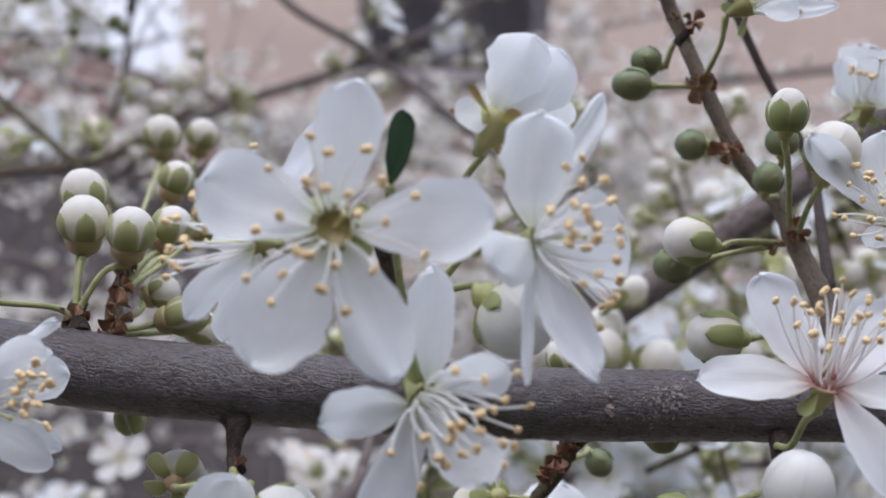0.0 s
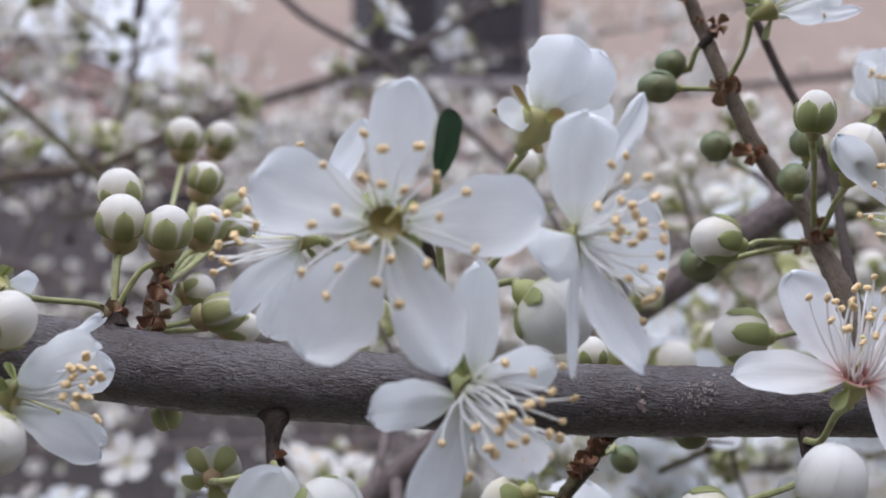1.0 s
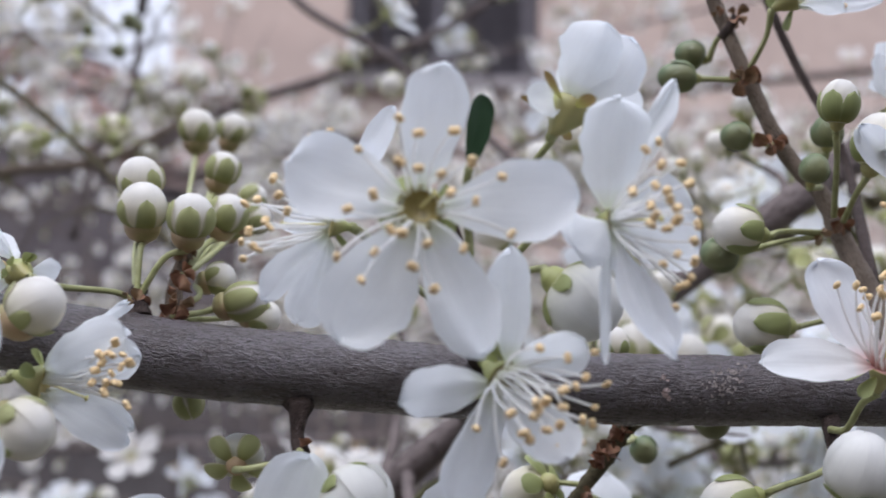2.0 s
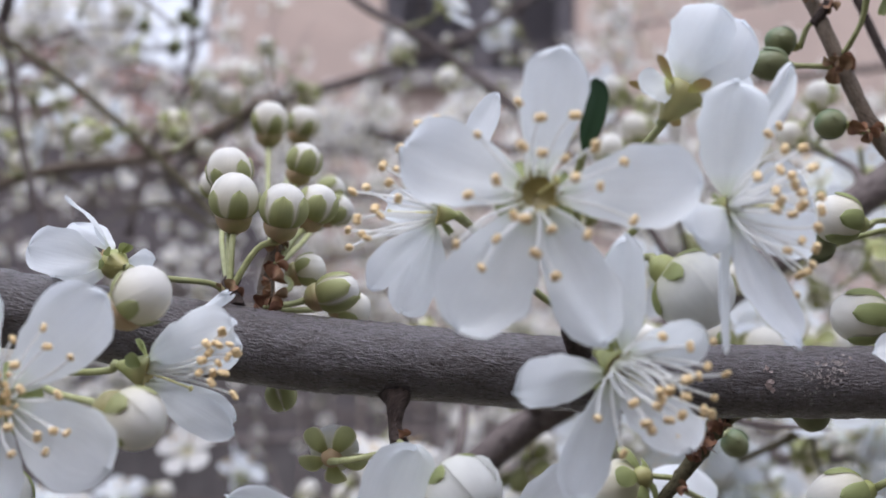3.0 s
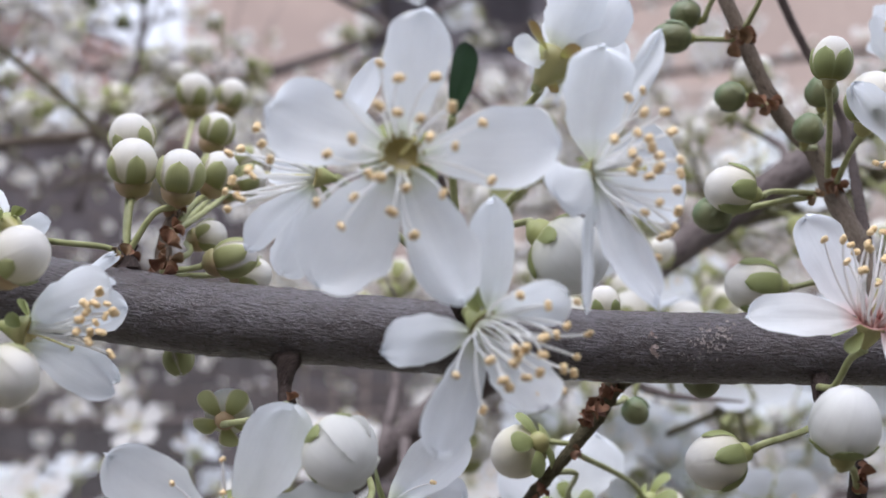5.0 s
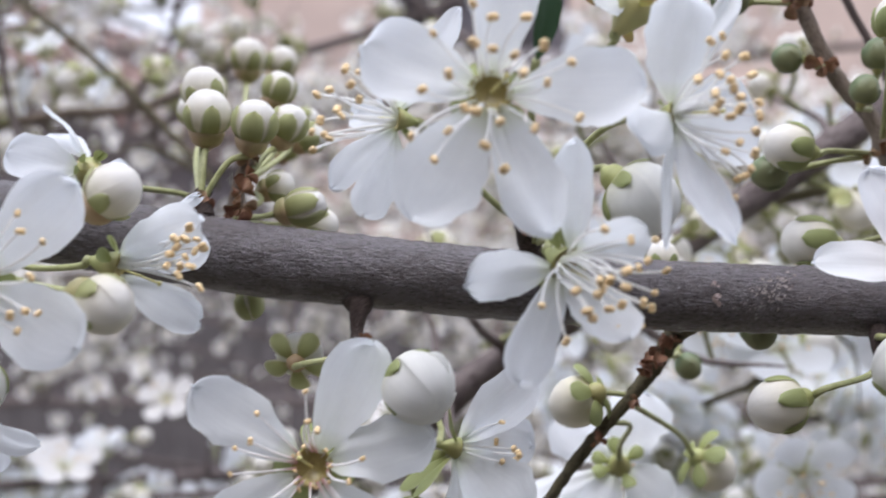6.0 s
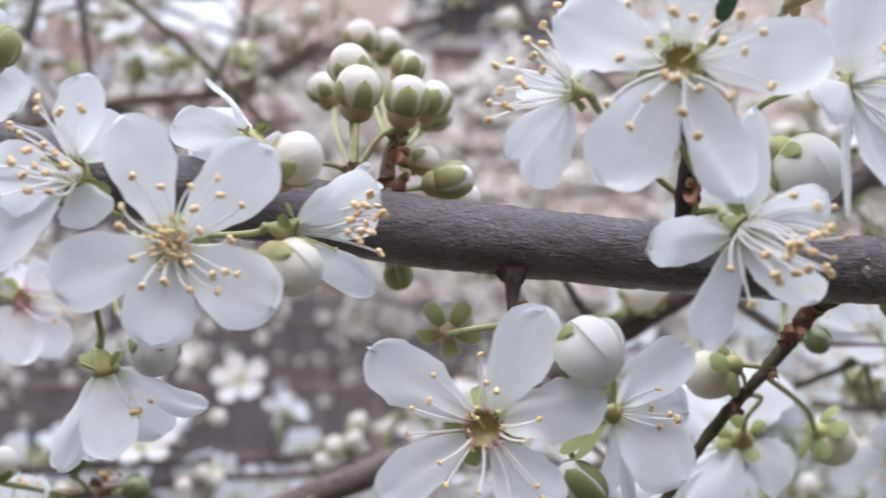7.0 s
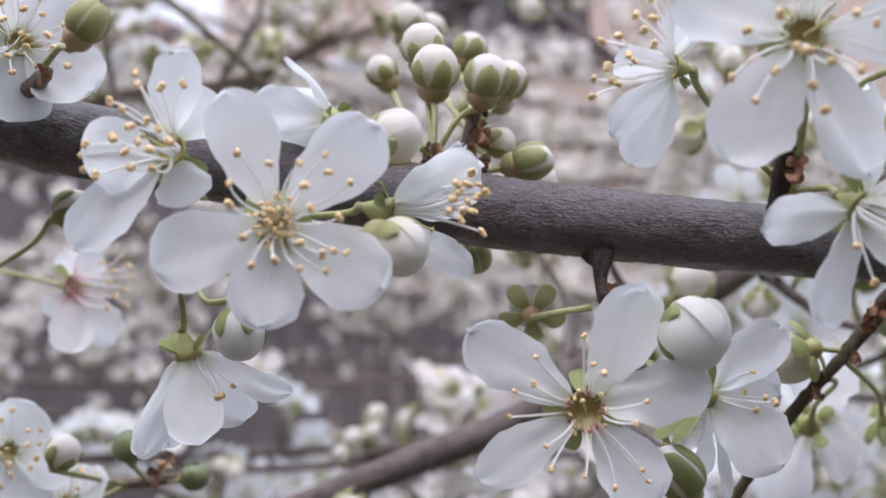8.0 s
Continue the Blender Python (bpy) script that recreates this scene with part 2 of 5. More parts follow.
def tube(points, radii, sides, steps=6, rough=0.0, grain=0.5, seed=0, cap=True):
    """A round, tapering, slightly uneven shoot along the points; UV in mm."""
    line = smooth_line(points, steps)
    n = len(line)
    verts, uvs, faces = [], [], []
    along = 0.0
    side = None
    for i, c in enumerate(line):
        t = (line[min(i + 1, n - 1)] - line[max(i - 1, 0)]).normalized()
        if side is None:
            side = t.orthogonal().normalized()
        side = (side - t * side.dot(t)).normalized()
        up = t.cross(side)
        f = i / (n - 1) * (len(radii) - 1)
        k = min(int(f), len(radii) - 2) if len(radii) > 1 else 0
        r = radii[k] + (radii[k + 1] - radii[k]) * (f - k) if len(radii) > 1 else radii[0]
        if i:
            along += (c - line[i - 1]).length
        for j in range(sides + 1):
            a = 2 * math.pi * j / sides
            d = side * math.cos(a) + up * math.sin(a)
            rr = r
            if rough:
                q = c + d * r
                rr += r * rough * (noise.noise(q * grain + Vector((seed, 0, 0))) + 0.5 * noise.noise(q * grain * 2.7))
            verts.append((c + d * rr) * MM)
            uvs.append((along, r * a))
    w = sides + 1
    for i in range(n - 1):
        for j in range(sides):
            faces.append((i * w + j, i * w + j + 1, (i + 1) * w + j + 1, (i + 1) * w + j))
    if cap:
        for i, flip in ((0, True), (n - 1, False)):
            verts.append(line[i] * MM)
            uvs.append((0, 0))
            m = len(verts) - 1
            for j in range(sides):
                tri = (i * w + j, i * w + j + 1, m)
                faces.append(tri[::-1] if flip else tri)
    return verts, faces, uvs


def egg(axis, r, length, lobes=0, seed=0, rings=10, sides=14):
    """A closed egg from the origin along the axis."""
    z = Vector(axis).normalized()
    x = z.orthogonal().normalized()
    y = z.cross(x)
    verts, faces, uvs = [], [], []
    for i in range(rings + 1):
        s = i / rings
        a = math.pi * s
        rad = r * math.sin(a) ** 0.85 * (1.0 + 0.12 * math.cos(a))
        h = length * (1 - math.cos(a)) / 2
        for j in range(sides + 1):
            b = 2 * math.pi * j / sides
            rr = rad * (1 + (0.07 * math.cos(lobes * b + seed + s * 1.5) if lobes else 0))
            verts.append((x * math.cos(b) * rr + y * math.sin(b) * rr + z * h) * MM)
            uvs.append((s, j / sides))
    w = sides + 1
    for i in range(rings):
        for j in range(sides):
            faces.append((i * w + j, i * w + j + 1, (i + 1) * w + j + 1, (i + 1) * w + j))
    return verts, faces, uvs


def joined(*pieces):
    verts, faces, uvs = [], [], []
    for v, f, u in pieces:
        k = len(verts)
        verts += v
        uvs += u
        faces += [tuple(i + k for i in q) for q in f]
    return verts, faces, uvs


def moved(piece, offset):
    o = Vector(offset) * MM
    return [Vector(v) + o for v in piece[0]], piece[1], piece[2]


TIP_STEPS = [1 - (1 - i / 15) ** 1.9 for i in range(16)]


def petal_piece(rng, base, tip, normal, width, curl, cup=0.16, waves=1.0, nv=8, steps=None):
    """An obovate petal from base to tip; curl lifts its middle along the normal, cup lifts its edges."""
    b, t = Vector(base), Vector(tip)
    axis = t - b
    length = axis.length
    axis.normalize()
    nrm = Vector(normal)
    nrm = nrm - axis * nrm.dot(axis)
    nrm = nrm.normalized() if nrm.length > 1e-4 else axis.orthogonal().normalized()
    side = axis.cross(nrm)
    ph, ph2, lean = rng.uniform(0, 6.3), rng.uniform(0, 6.3), rng.uniform(-0.05, 0.05)
    notch, flare = rng.uniform(0.0, 0.05), rng.uniform(2.6, 3.6)
    off = Vector((rng.uniform(0, 50), rng.uniform(0, 50), 0))

    def edge_of(u, v):
        return 1 + waves * (0.07 * noise.noise(Vector((u * 5.0, 3.0 * (v > 0), ph))) + 0.042 * noise.noise(Vector((u * 13.0, 3.0 * (v > 0), ph))))

    def fn(u, v):
        f = 1.45 * (u + 0.014) ** 0.64 * max(0.0, 1 - u ** flare) ** 0.5
        w = width / 2 * f * edge_of(u, v)
        edge = abs(v) ** 3
        ripple = waves * 0.035 * width * edge * math.sin(7 * u + ph + 2.2 * v)
        fold = waves * 0.03 * length * noise.noise(Vector((u * 2.2, v * 1.3, 0)) + off)
        lift = curl * length * 4 * u * (1 - u) * 0.5 + cup * w * v * v + ripple + fold
        crease = -0.02 * width * math.exp(-(v / 0.16) ** 2) * math.sin(math.pi * min(1, u * 1.2))
        cut = 1 - notch * math.exp(-(v / 0.2) ** 2) * u ** 6 + waves * (0.036 * noise.noise(Vector((v * 3.2, ph2, 0))) + 0.016 * noise.noise(Vector((v * 8.0, ph2, 4.0)))) * u ** 4
        return b + axis * (length * u * cut) + side * (w * (v + lean * math.sin(3 * u) + 0.02 * math.sin(11 * u + ph2) * v)) + nrm * (lift + crease)

    steps = steps or TIP_STEPS
    return sheet(fn, len(steps) - 1, nv, steps)


def anther_mesh():
    a, b = egg((1, 0.1, 0), 0.25, 0.54, rings=8, sides=10), egg((1, -0.1, 0), 0.25, 0.54, rings=8, sides=10)
    return to_mesh("anther", *joined(moved(a, (-0.27, 0.1, 0)), moved(b, (-0.27, -0.1, 0.03))), ANTHER)


ANTHER_MESH = anther_mesh()
STAMEN_MESHES = {}


def stamen_mesh(k, material):
    """One of a few bent filaments 1 mm high along z, to be stretched to length."""
    key = (k, material.name)
    if key not in STAMEN_MESHES:
        rng = random.Random(k)
        bx, by = rng.uniform(-0.09, 0.09), rng.uniform(-0.09, 0.09)
        pts = [(bx * 4 * s * (1 - s), by * 4 * s * (1 - s), s) for s in (0, 0.3, 0.6, 0.85, 1.0)]
        STAMEN_MESHES[key] = to_mesh("stamen", *tube(pts, [0.025, 0.021, 0.016], 6, 2), material)
    return STAMEN_MESHES[key]


def aim(direction, roll=0.0):
    return Vector(direction).to_track_quat("Z", "Y") @ Euler((0, 0, roll)).to_quaternion()


def spray_tips(rng, n, facing, length, a0, a1):
    """Where n anthers stand: a spray about the facing direction, between a0 and a1 degrees from it."""
    z = Vector(facing).normalized()
    x = z.orthogonal().normalized()
    y = z.cross(x)
    out = []
    for i in range(n):
        b = 2.39996 * i + rng.uniform(-0.3, 0.3)
        f = ((i + 0.5) / n) ** 0.6
        a = radians(a0 + (a1 - a0) * f + rng.uniform(-5, 5))
        ring = x * math.cos(b) + y * math.sin(b)
        out.append((z * math.cos(a) + ring * math.sin(a)) * length * rng.uniform(0.72, 1.08))
    return out


def stamens(flower, rng, tips, facing, root=0.7, size=1.0, material=None):
    """A filament from the rim of the cup to each tip, with its two-lobed anther."""
    z = Vector(facing).normalized()
    for i, tip in enumerate(tips):
        tip = Vector(tip)
        ring = tip - z * tip.dot(z)
        base = (ring.normalized() if ring.length > 0.05 else z.orthogonal().normalized()) * root + z * 0.2
        s = (tip - base).length
        ob = part("stamen", stamen_mesh(i % 7, material or FILAMENT), flower)
        ob.rotation_mode = "QUATERNION"
        ob.rotation_quaternion = aim(tip - base, rng.uniform(0, 6))
        ob.location = base * MM
        ob.scale = (min(s, 5.5), min(s, 5.5), s)
        head = part("anther", ANTHER_MESH, ob)
        head.location = (0, 0, MM)
        head.rotation_euler = (rng.uniform(-0.9, 0.9), rng.uniform(-0.9, 0.9), rng.uniform(0, 6))
        k = size * rng.uniform(0.88, 1.2)
        head.scale = (k / min(s, 5.5), k / min(s, 5.5), k / s)


def calyx_cup(axis, r, h):
    """The little goblet behind the petals, mouth at the origin, with a hollow inside."""
    z = Vector(axis).normalized()
    x = z.orthogonal().normalized()
    y = z.cross(x)
    profile = [(0.2, -1.35), (0.33, -1.15), (0.55, -0.8), (0.8, -0.38), (1.0, 0.0), (0.93, 0.05), (0.80, -0.1), (0.55, -0.32), (0.0, -0.42)]
    verts, faces, uvs = [], [], []
    for q, (a, b) in enumerate(profile):
        for j in range(17):
            t = 2 * math.pi * j / 16
            verts.append((x * math.cos(t) * a * r + y * math.sin(t) * a * r + z * b * h) * MM)
            uvs.append((q / 8, j / 16))
    for i in range(len(profile) - 1):
        for j in range(16):
            faces.append((i * 17 + j, i * 17 + j + 1, (i + 1) * 17 + j + 1, (i + 1) * 17 + j))
    return verts, faces, uvs


def blossom(seed, at, facing, petals, label, spray=(24, 6.5, 20, 75), stalk=(), cup=1.35, inside=None, petal=None, sepal=None, reflex=0.55, sepal_size=(1.0, 1.0), face=0.0, tuft=None, tips=None, filament=None, pollen=1.0, group="plum blossoms"):
    """An open blossom. at: its centre; facing: where it looks; petals: rows of (dx, dy, dz, width, curl, turn to the front, hollow) to each petal's tip;
    spray: number, length and the angles of the stamens, or tips: where each anther stands; stalk: offsets of its way down to the wood."""
    rng = random.Random(seed)
    flower = thing("blossom", at, label, "flower", group)
    z = Vector(facing).normalized()
    inside, petal, sepal = inside or NECTAR, petal or PETAL, sepal or SEPAL_GREEN
    for dx, dy, dz, width, curl, *more in petals:
        tip = Vector((dx, dy, dz))
        out = tip - z * tip.dot(z)
        out = out.normalized() if out.length > 0.1 else z.orthogonal().normalized()
        turn = more[0] if more else face
        broad = z * (1 - turn) + Vector((0, -1, 0.15)) * turn
        hollow = rng.uniform(0.1, 0.24)
        piece = petal_piece(rng, out * cup * 0.72, tip, broad, width, curl, more[1] if len(more) > 1 else hollow, rng.uniform(1.3, 2.3), 10)
        part("petal", to_mesh("petal", *piece, petal), flower)
    v, f, u = calyx_cup(z, cup, cup * 1.25)
    me = to_mesh("calyx_cup", v, f, u, [CUP, inside])
    for k, poly in enumerate(me.polygons):
        poly.material_index = 1 if k >= 80 else 0
    part("calyx_cup", me, flower, "olive green calyx cup")
    for k in range(5):
        dx, dy, dz, *_ = petals[k % len(petals)]
        o = Vector((dx, dy, dz))
        o = (o - z * o.dot(z)).normalized()
        o = (o * math.cos(0.63) + z.cross(o) * math.sin(0.63)).normalized()
        base = o * cup * 0.8 - z * 0.45
        tip = base + (o * cup * (1.5 - abs(reflex) * 0.6) - z * cup * (0.55 + reflex)) * sepal_size[0]
        part("sepal", to_mesh("sepal", *petal_piece(rng, base, tip, z, cup * 0.95 * sepal_size[1], -0.12, 0.3, 0.5, 4), sepal), flower)
    stamens(flower, rng, tips or spray_tips(rng, spray[0], z, *spray[1:4]), z, cup * 0.72, pollen, filament)
    if tuft:
        stamens(flower, rng, spray_tips(rng, tuft[0], z, *tuft[1:4]), z, cup * 0.6, 0.68 * pollen, filament)
    d = (z + Vector((rng.uniform(-0.2, 0.2), rng.uniform(-0.2, 0.2), rng.uniform(-0.2, 0.2)))).normalized()
    pistil = joined(tube([(0, 0, 0), d * 1.8, d * 3.6], [0.12, 0.1, 0.09], 6, 3), moved(egg(d, 0.24, 0.28, rings=5, sides=8), d * 3.5))
    part("pistil", to_mesh("pistil", *pistil, STIGMA), flower)
    if stalk:
        pts = [-z * cup * 1.75, *[Vector(s) for s in stalk]]
        part("stalk", to_mesh("stalk", *tube(pts, [0.42, 0.3, 0.28, 0.34], 8, 5), STALK), flower, "slender green stalk")
    return flower


def goblet(z, low, r, top, full=0.0, sides=16):
    """The tapering calyx under a bud: from the stalk up to its rim on the bud's flank; full: how much rounder it swells."""
    x = z.orthogonal().normalized()
    y = z.cross(x)
    profile = [(0.17, -0.72), (0.28, -0.6), (0.50, -0.46), (0.62, -0.27), (0.69, -0.02), (0.73, 0.12), (top, 0.26), (top * 0.95, 0.3), (top * 0.8, 0.26)]
    verts, faces, uvs = [], [], []
    for q, (a, h) in enumerate(profile):
        for j in range(sides + 1):
            t = 2 * math.pi * j / sides
            k = a * (1 + full * math.sin(math.pi * min(1, q / 7))) * (1 + 0.035 * math.cos(5 * t) * (q > 2))
            verts.append((x * math.cos(t) * k * r + y * math.sin(t) * k * r + z * h * (1 - full * 0.6) * r + low) * MM)
            uvs.append((q / 8, j / sides))
    w = sides + 1
    for i in range(len(profile) - 1):
        for j in range(sides):
            faces.append((i * w + j, i * w + j + 1, (i + 1) * w + j + 1, (i + 1) * w + j))
    return verts, faces, uvs


def bud(seed, at, axis, r, label, stalk=(), kind="white", tall=2.1, sepal_len=0.61, sepal_span=0.84, spread=0.0, warm=False, loosened=0.014, petal=None, group="plum buds"):
    """A closed bud centred at a point, its tip along the axis: overlapping petals, five round-tipped sepals, a tapering calyx, a stalk."""
    rng = random.Random(seed)
    ob = thing("flower_bud", at, label, "flower bud", group)
    z = Vector(axis).normalized()
    x = z.orthogonal().normalized()
    y = z.cross(x)
    length = r * tall * (0.93 if warm else 1.0)
    low = -z * length * 0.5
    lop = rng.uniform(0, 6.28)

    def body(s, b, lift):
        """Point of the bud's skin at s (0 base, 1 tip) and the angle b."""
        a = math.pi * s
        rad = r * lift * math.sin(a) ** 0.82 * (1 + 0.1 * math.cos(a)) * (1 + 0.035 * math.cos(b - lop))
        return x * (math.cos(b) * rad) + y * (math.sin(b) * rad) + z * (length * (1 - math.cos(a)) / 2 * (1 + (lift - 1) * 0.5)) + low

    def petal_skin(b0, top, lift):
        def fn(u, v):
            s = 0.03 + (top - 0.03) * u
            return body(s, b0 + 1.15 * v + 0.85 * u, lift + loosened * v * math.sin(math.pi * min(1, u * 1.1)) + 0.012 * noise.noise(Vector((u * 3, v * 2, b0))))
        return fn

    def sepal_skin(b0, s0, s1, lift, tilt):
        def fn(u, v):
            s = s0 + (s1 - s0) * u
            wide = sepal_span / 2 * (0.8 + 0.45 * u - 0.25 * u * u) * max(0.0, 1 - max(0.0, (u - 0.45) / 0.55) ** 2.4) ** 0.5
            half = min(wide / max(0.4, math.sin(math.pi * s)), 0.7)
            return body(s, b0 + half * v + tilt * u, 1.02 + (lift - 1.02) * (1 - 0.75 * abs(v) ** 3) + 0.02 * u * u)
        return fn

    turn = rng.uniform(0, 6.28)
    green = kind == "green"
    if green:
        part("body", to_mesh("body", *moved(egg(z, r, length, 0, turn, 12, 18), low), GREEN), ob)
    else:
        for k in range(5):
            part("petal", to_mesh("petal", *sheet(petal_skin(turn + 2 * math.pi * k / 5, 1.0 if k else 0.97, 1.0 + 0.012 * rng.random()), 10, 8), petal or BUD_PETAL), ob)
    for k in range(5):
        b0 = turn + 0.5 + 2 * math.pi * k / 5
        if spread:
            o = x * math.cos(b0) + y * math.sin(b0)
            piece = petal_piece(rng, low + o * r * 0.25, low + o * r * spread + z * r * 0.3, -z, r * (0.95 if warm else 0.86), 0.25, -0.2, 0.6, 5)
            part("sepal", to_mesh("sepal", *piece, SEPAL if warm else SEPAL_GREEN), ob)
            continue
        fn = sepal_skin(b0, 0.12, sepal_len + rng.uniform(-0.06, 0.05), (1.05 if green else 1.07) + 0.03 * rng.random(), rng.uniform(-0.12, 0.12))
        part("sepal", to_mesh("sepal", *sheet(fn, 9, 6), GREEN if green else SEPAL if warm else SEPAL_GREEN), ob)
    if spread:
        small = min(r * 0.45, 1.6)
        cup = moved(egg(-z, small, small * 2.0, rings=8, sides=12), low + z * small * 1.15)
        foot = low - z * small * 0.6
    else:
        snug = r * (0.5 if green else 1.0 if warm else 0.55)
        cup = goblet(z, low, snug, 0.66 if warm else 0.77, 0.1 if warm else 0.0)
        foot = low - z * snug * (0.6 if warm else 0.62)
    part("calyx_cup", to_mesh("calyx_cup", *cup, BUD_CUP if warm else CUP), ob, "small calyx cup")
    if stalk:
        pts = [foot, *[Vector(q) for q in stalk]]
        part("stalk", to_mesh("stalk", *tube(pts, [0.36, 0.28, 0.32], 8, 5), STALK), ob)
    return ob


def scales(parent, seed, at, size, n, material=None, name="bud_scale"):
    """Papery brown bud scales about a node of the wood."""
    rng = random.Random(seed)
    for _ in range(n):
        d = Vector((rng.gauss(0, 1), rng.gauss(-0.3, 1), rng.gauss(0, 1))).normalized()
        s = size * rng.uniform(0.6, 1.2)
        e = d.orthogonal().normalized()
        tip = Vector(at) + d * s + e * s * rng.uniform(-0.4, 0.4)
        me = to_mesh(name, *petal_piece(rng, Vector(at) + d * s * 0.15, tip, e, s * 0.9, 0.3, 0.5, 1.0, 4, [i / 12 for i in range(13)]), material or SCALE)
        ob = part(name, me, parent)
        ob.location = (0, 0, 0)


def flakes(parent, seed, at, size, n, spread=(0.7, 0.6), material=None):
    """Pale loose flakes lying on the bark, scattered about a place in front of the wood's axis."""
    rng = random.Random(seed)
    for _ in range(n):
        a = rng.uniform(0, 6.28)
        d = Vector((math.cos(a), 0, math.sin(a)))
        c = Vector(at) + Vector((rng.gauss(0, spread[0]), 0, rng.gauss(0, spread[1])))
        h = max(-2.6, min(2.6, c.z + 0.3))
        c.y = 110.65 - (3.24 ** 2 - h * h) ** 0.5 + rng.uniform(-0.12, 0.02)
        s = size * rng.uniform(0.4, 1.3)
        piece = petal_piece(rng, c - d * s * 0.5, c + d * s * 0.5, (0, -1, 0.3 * h), s * rng.uniform(0.35, 0.9), 0.12, 0.3, 2.0, 3, [i / 6 for i in range(7)])
        part("bark_flake", to_mesh("bark_flake", *piece, material or FLAKE), parent)


def wood(name, points, radii, material, parent, sides=14, rough=0.12, grain=0.5, seed=0, steps=10):
    return part(name, to_mesh(name, *tube(points, radii, sides, steps, rough, grain, seed), material), parent)


def origin_thing(name, label, category, group=""):
    return thing(name, (0, 0, 0), label, category, group)



HOUSE_LEFT, WIN_LEFT, WIN_RIGHT, WIN_SILL = -1.723, -0.548, 0.754, 3.313
RIDGE_A, RIDGE_B = (-4.424, 7.9, 4.08), (-1.133, 7.9, 2.96)
FENCE_TOP = 1.58

# ---- the place behind: ground, fence, house, shed ----
PLASTER = solid("plaster", (0.54, 0.42, 0.365), (0.61, 0.485, 0.42), 9, 0.9, 0.3, 0.004, (0.50, 0.395, 0.345))
STONE = solid("stone", (0.54, 0.45, 0.40), (0.66, 0.57, 0.51), 14, 0.9, 0.5, 0.006)
SHUTTER = solid("shutter_paint", (0.105, 0.095, 0.108), (0.16, 0.145, 0.16), 12, 0.5, 0.2, 0.002)
FRAME = solid("frame_paint", (0.30, 0.27, 0.27), (0.40, 0.36, 0.36), 15, 0.5)
TILE = solid("roof_tile", (0.19, 0.115, 0.10), (0.30, 0.20, 0.175), 8, 0.85, 0.5, 0.006, (0.20, 0.16, 0.145))
SHEDWALL = solid("shed_wall", (0.10, 0.085, 0.09), (0.16, 0.14, 0.145), 7, 0.9, 0.4, 0.005)
BOARD = solid("fence_board", (0.090, 0.080, 0.082), (0.125, 0.112, 0.113), 10, 0.85, 0.4, 0.003)
SOIL = solid("ground", (0.10, 0.085, 0.07), (0.16, 0.14, 0.11), 6, 0.95, 0.5, 0.02, (0.07, 0.085, 0.04))


def box_piece(x0, y0, z0, x1, y1, z1, e=0.006):
    """A box with its front edges eased; metres."""
    bm = bmesh.new()
    bmesh.ops.create_cube(bm, size=1)
    for v in bm.verts:
        v.co = Vector(((x0 + x1) / 2 + v.co.x * (x1 - x0), (y0 + y1) / 2 + v.co.y * (y1 - y0), (z0 + z1) / 2 + v.co.z * (z1 - z0)))
    if e:
        bmesh.ops.bevel(bm, geom=bm.edges[:], offset=e, segments=1, affect="EDGES")
    return bm


def linked(name, bm, material, parent=None, label=""):
    me = bpy.data.meshes.new(name)
    bm.to_mesh(me)
    bm.free()
    me.materials.append(material)
    ob = new(name, me)
    ob.parent = parent
    return tagged(ob, label) if label else ob


def build_ground():
    verts, faces = [], []
    xs = [-600, -60, -12, -6, -3, -1.5, 0, 1.5, 3, 6, 12, 60, 600]
    for y in xs:
        for x in xs:
            z = 0.03 * noise.noise(Vector((x * 0.6, y * 0.6, 0))) if abs(x) < 7 and abs(y) < 4 else 0.0
            verts.append((x, y, z))
    w = len(xs)
    for i in range(w - 1):
        for j in range(w - 1):
            faces.append((i * w + j, i * w + j + 1, (i + 1) * w + j + 1, (i + 1) * w + j))
    tagged(new("ground", to_mesh("ground", verts, faces, None, SOIL)), "bare brown garden soil under the plum tree", "ground", kind="structure")


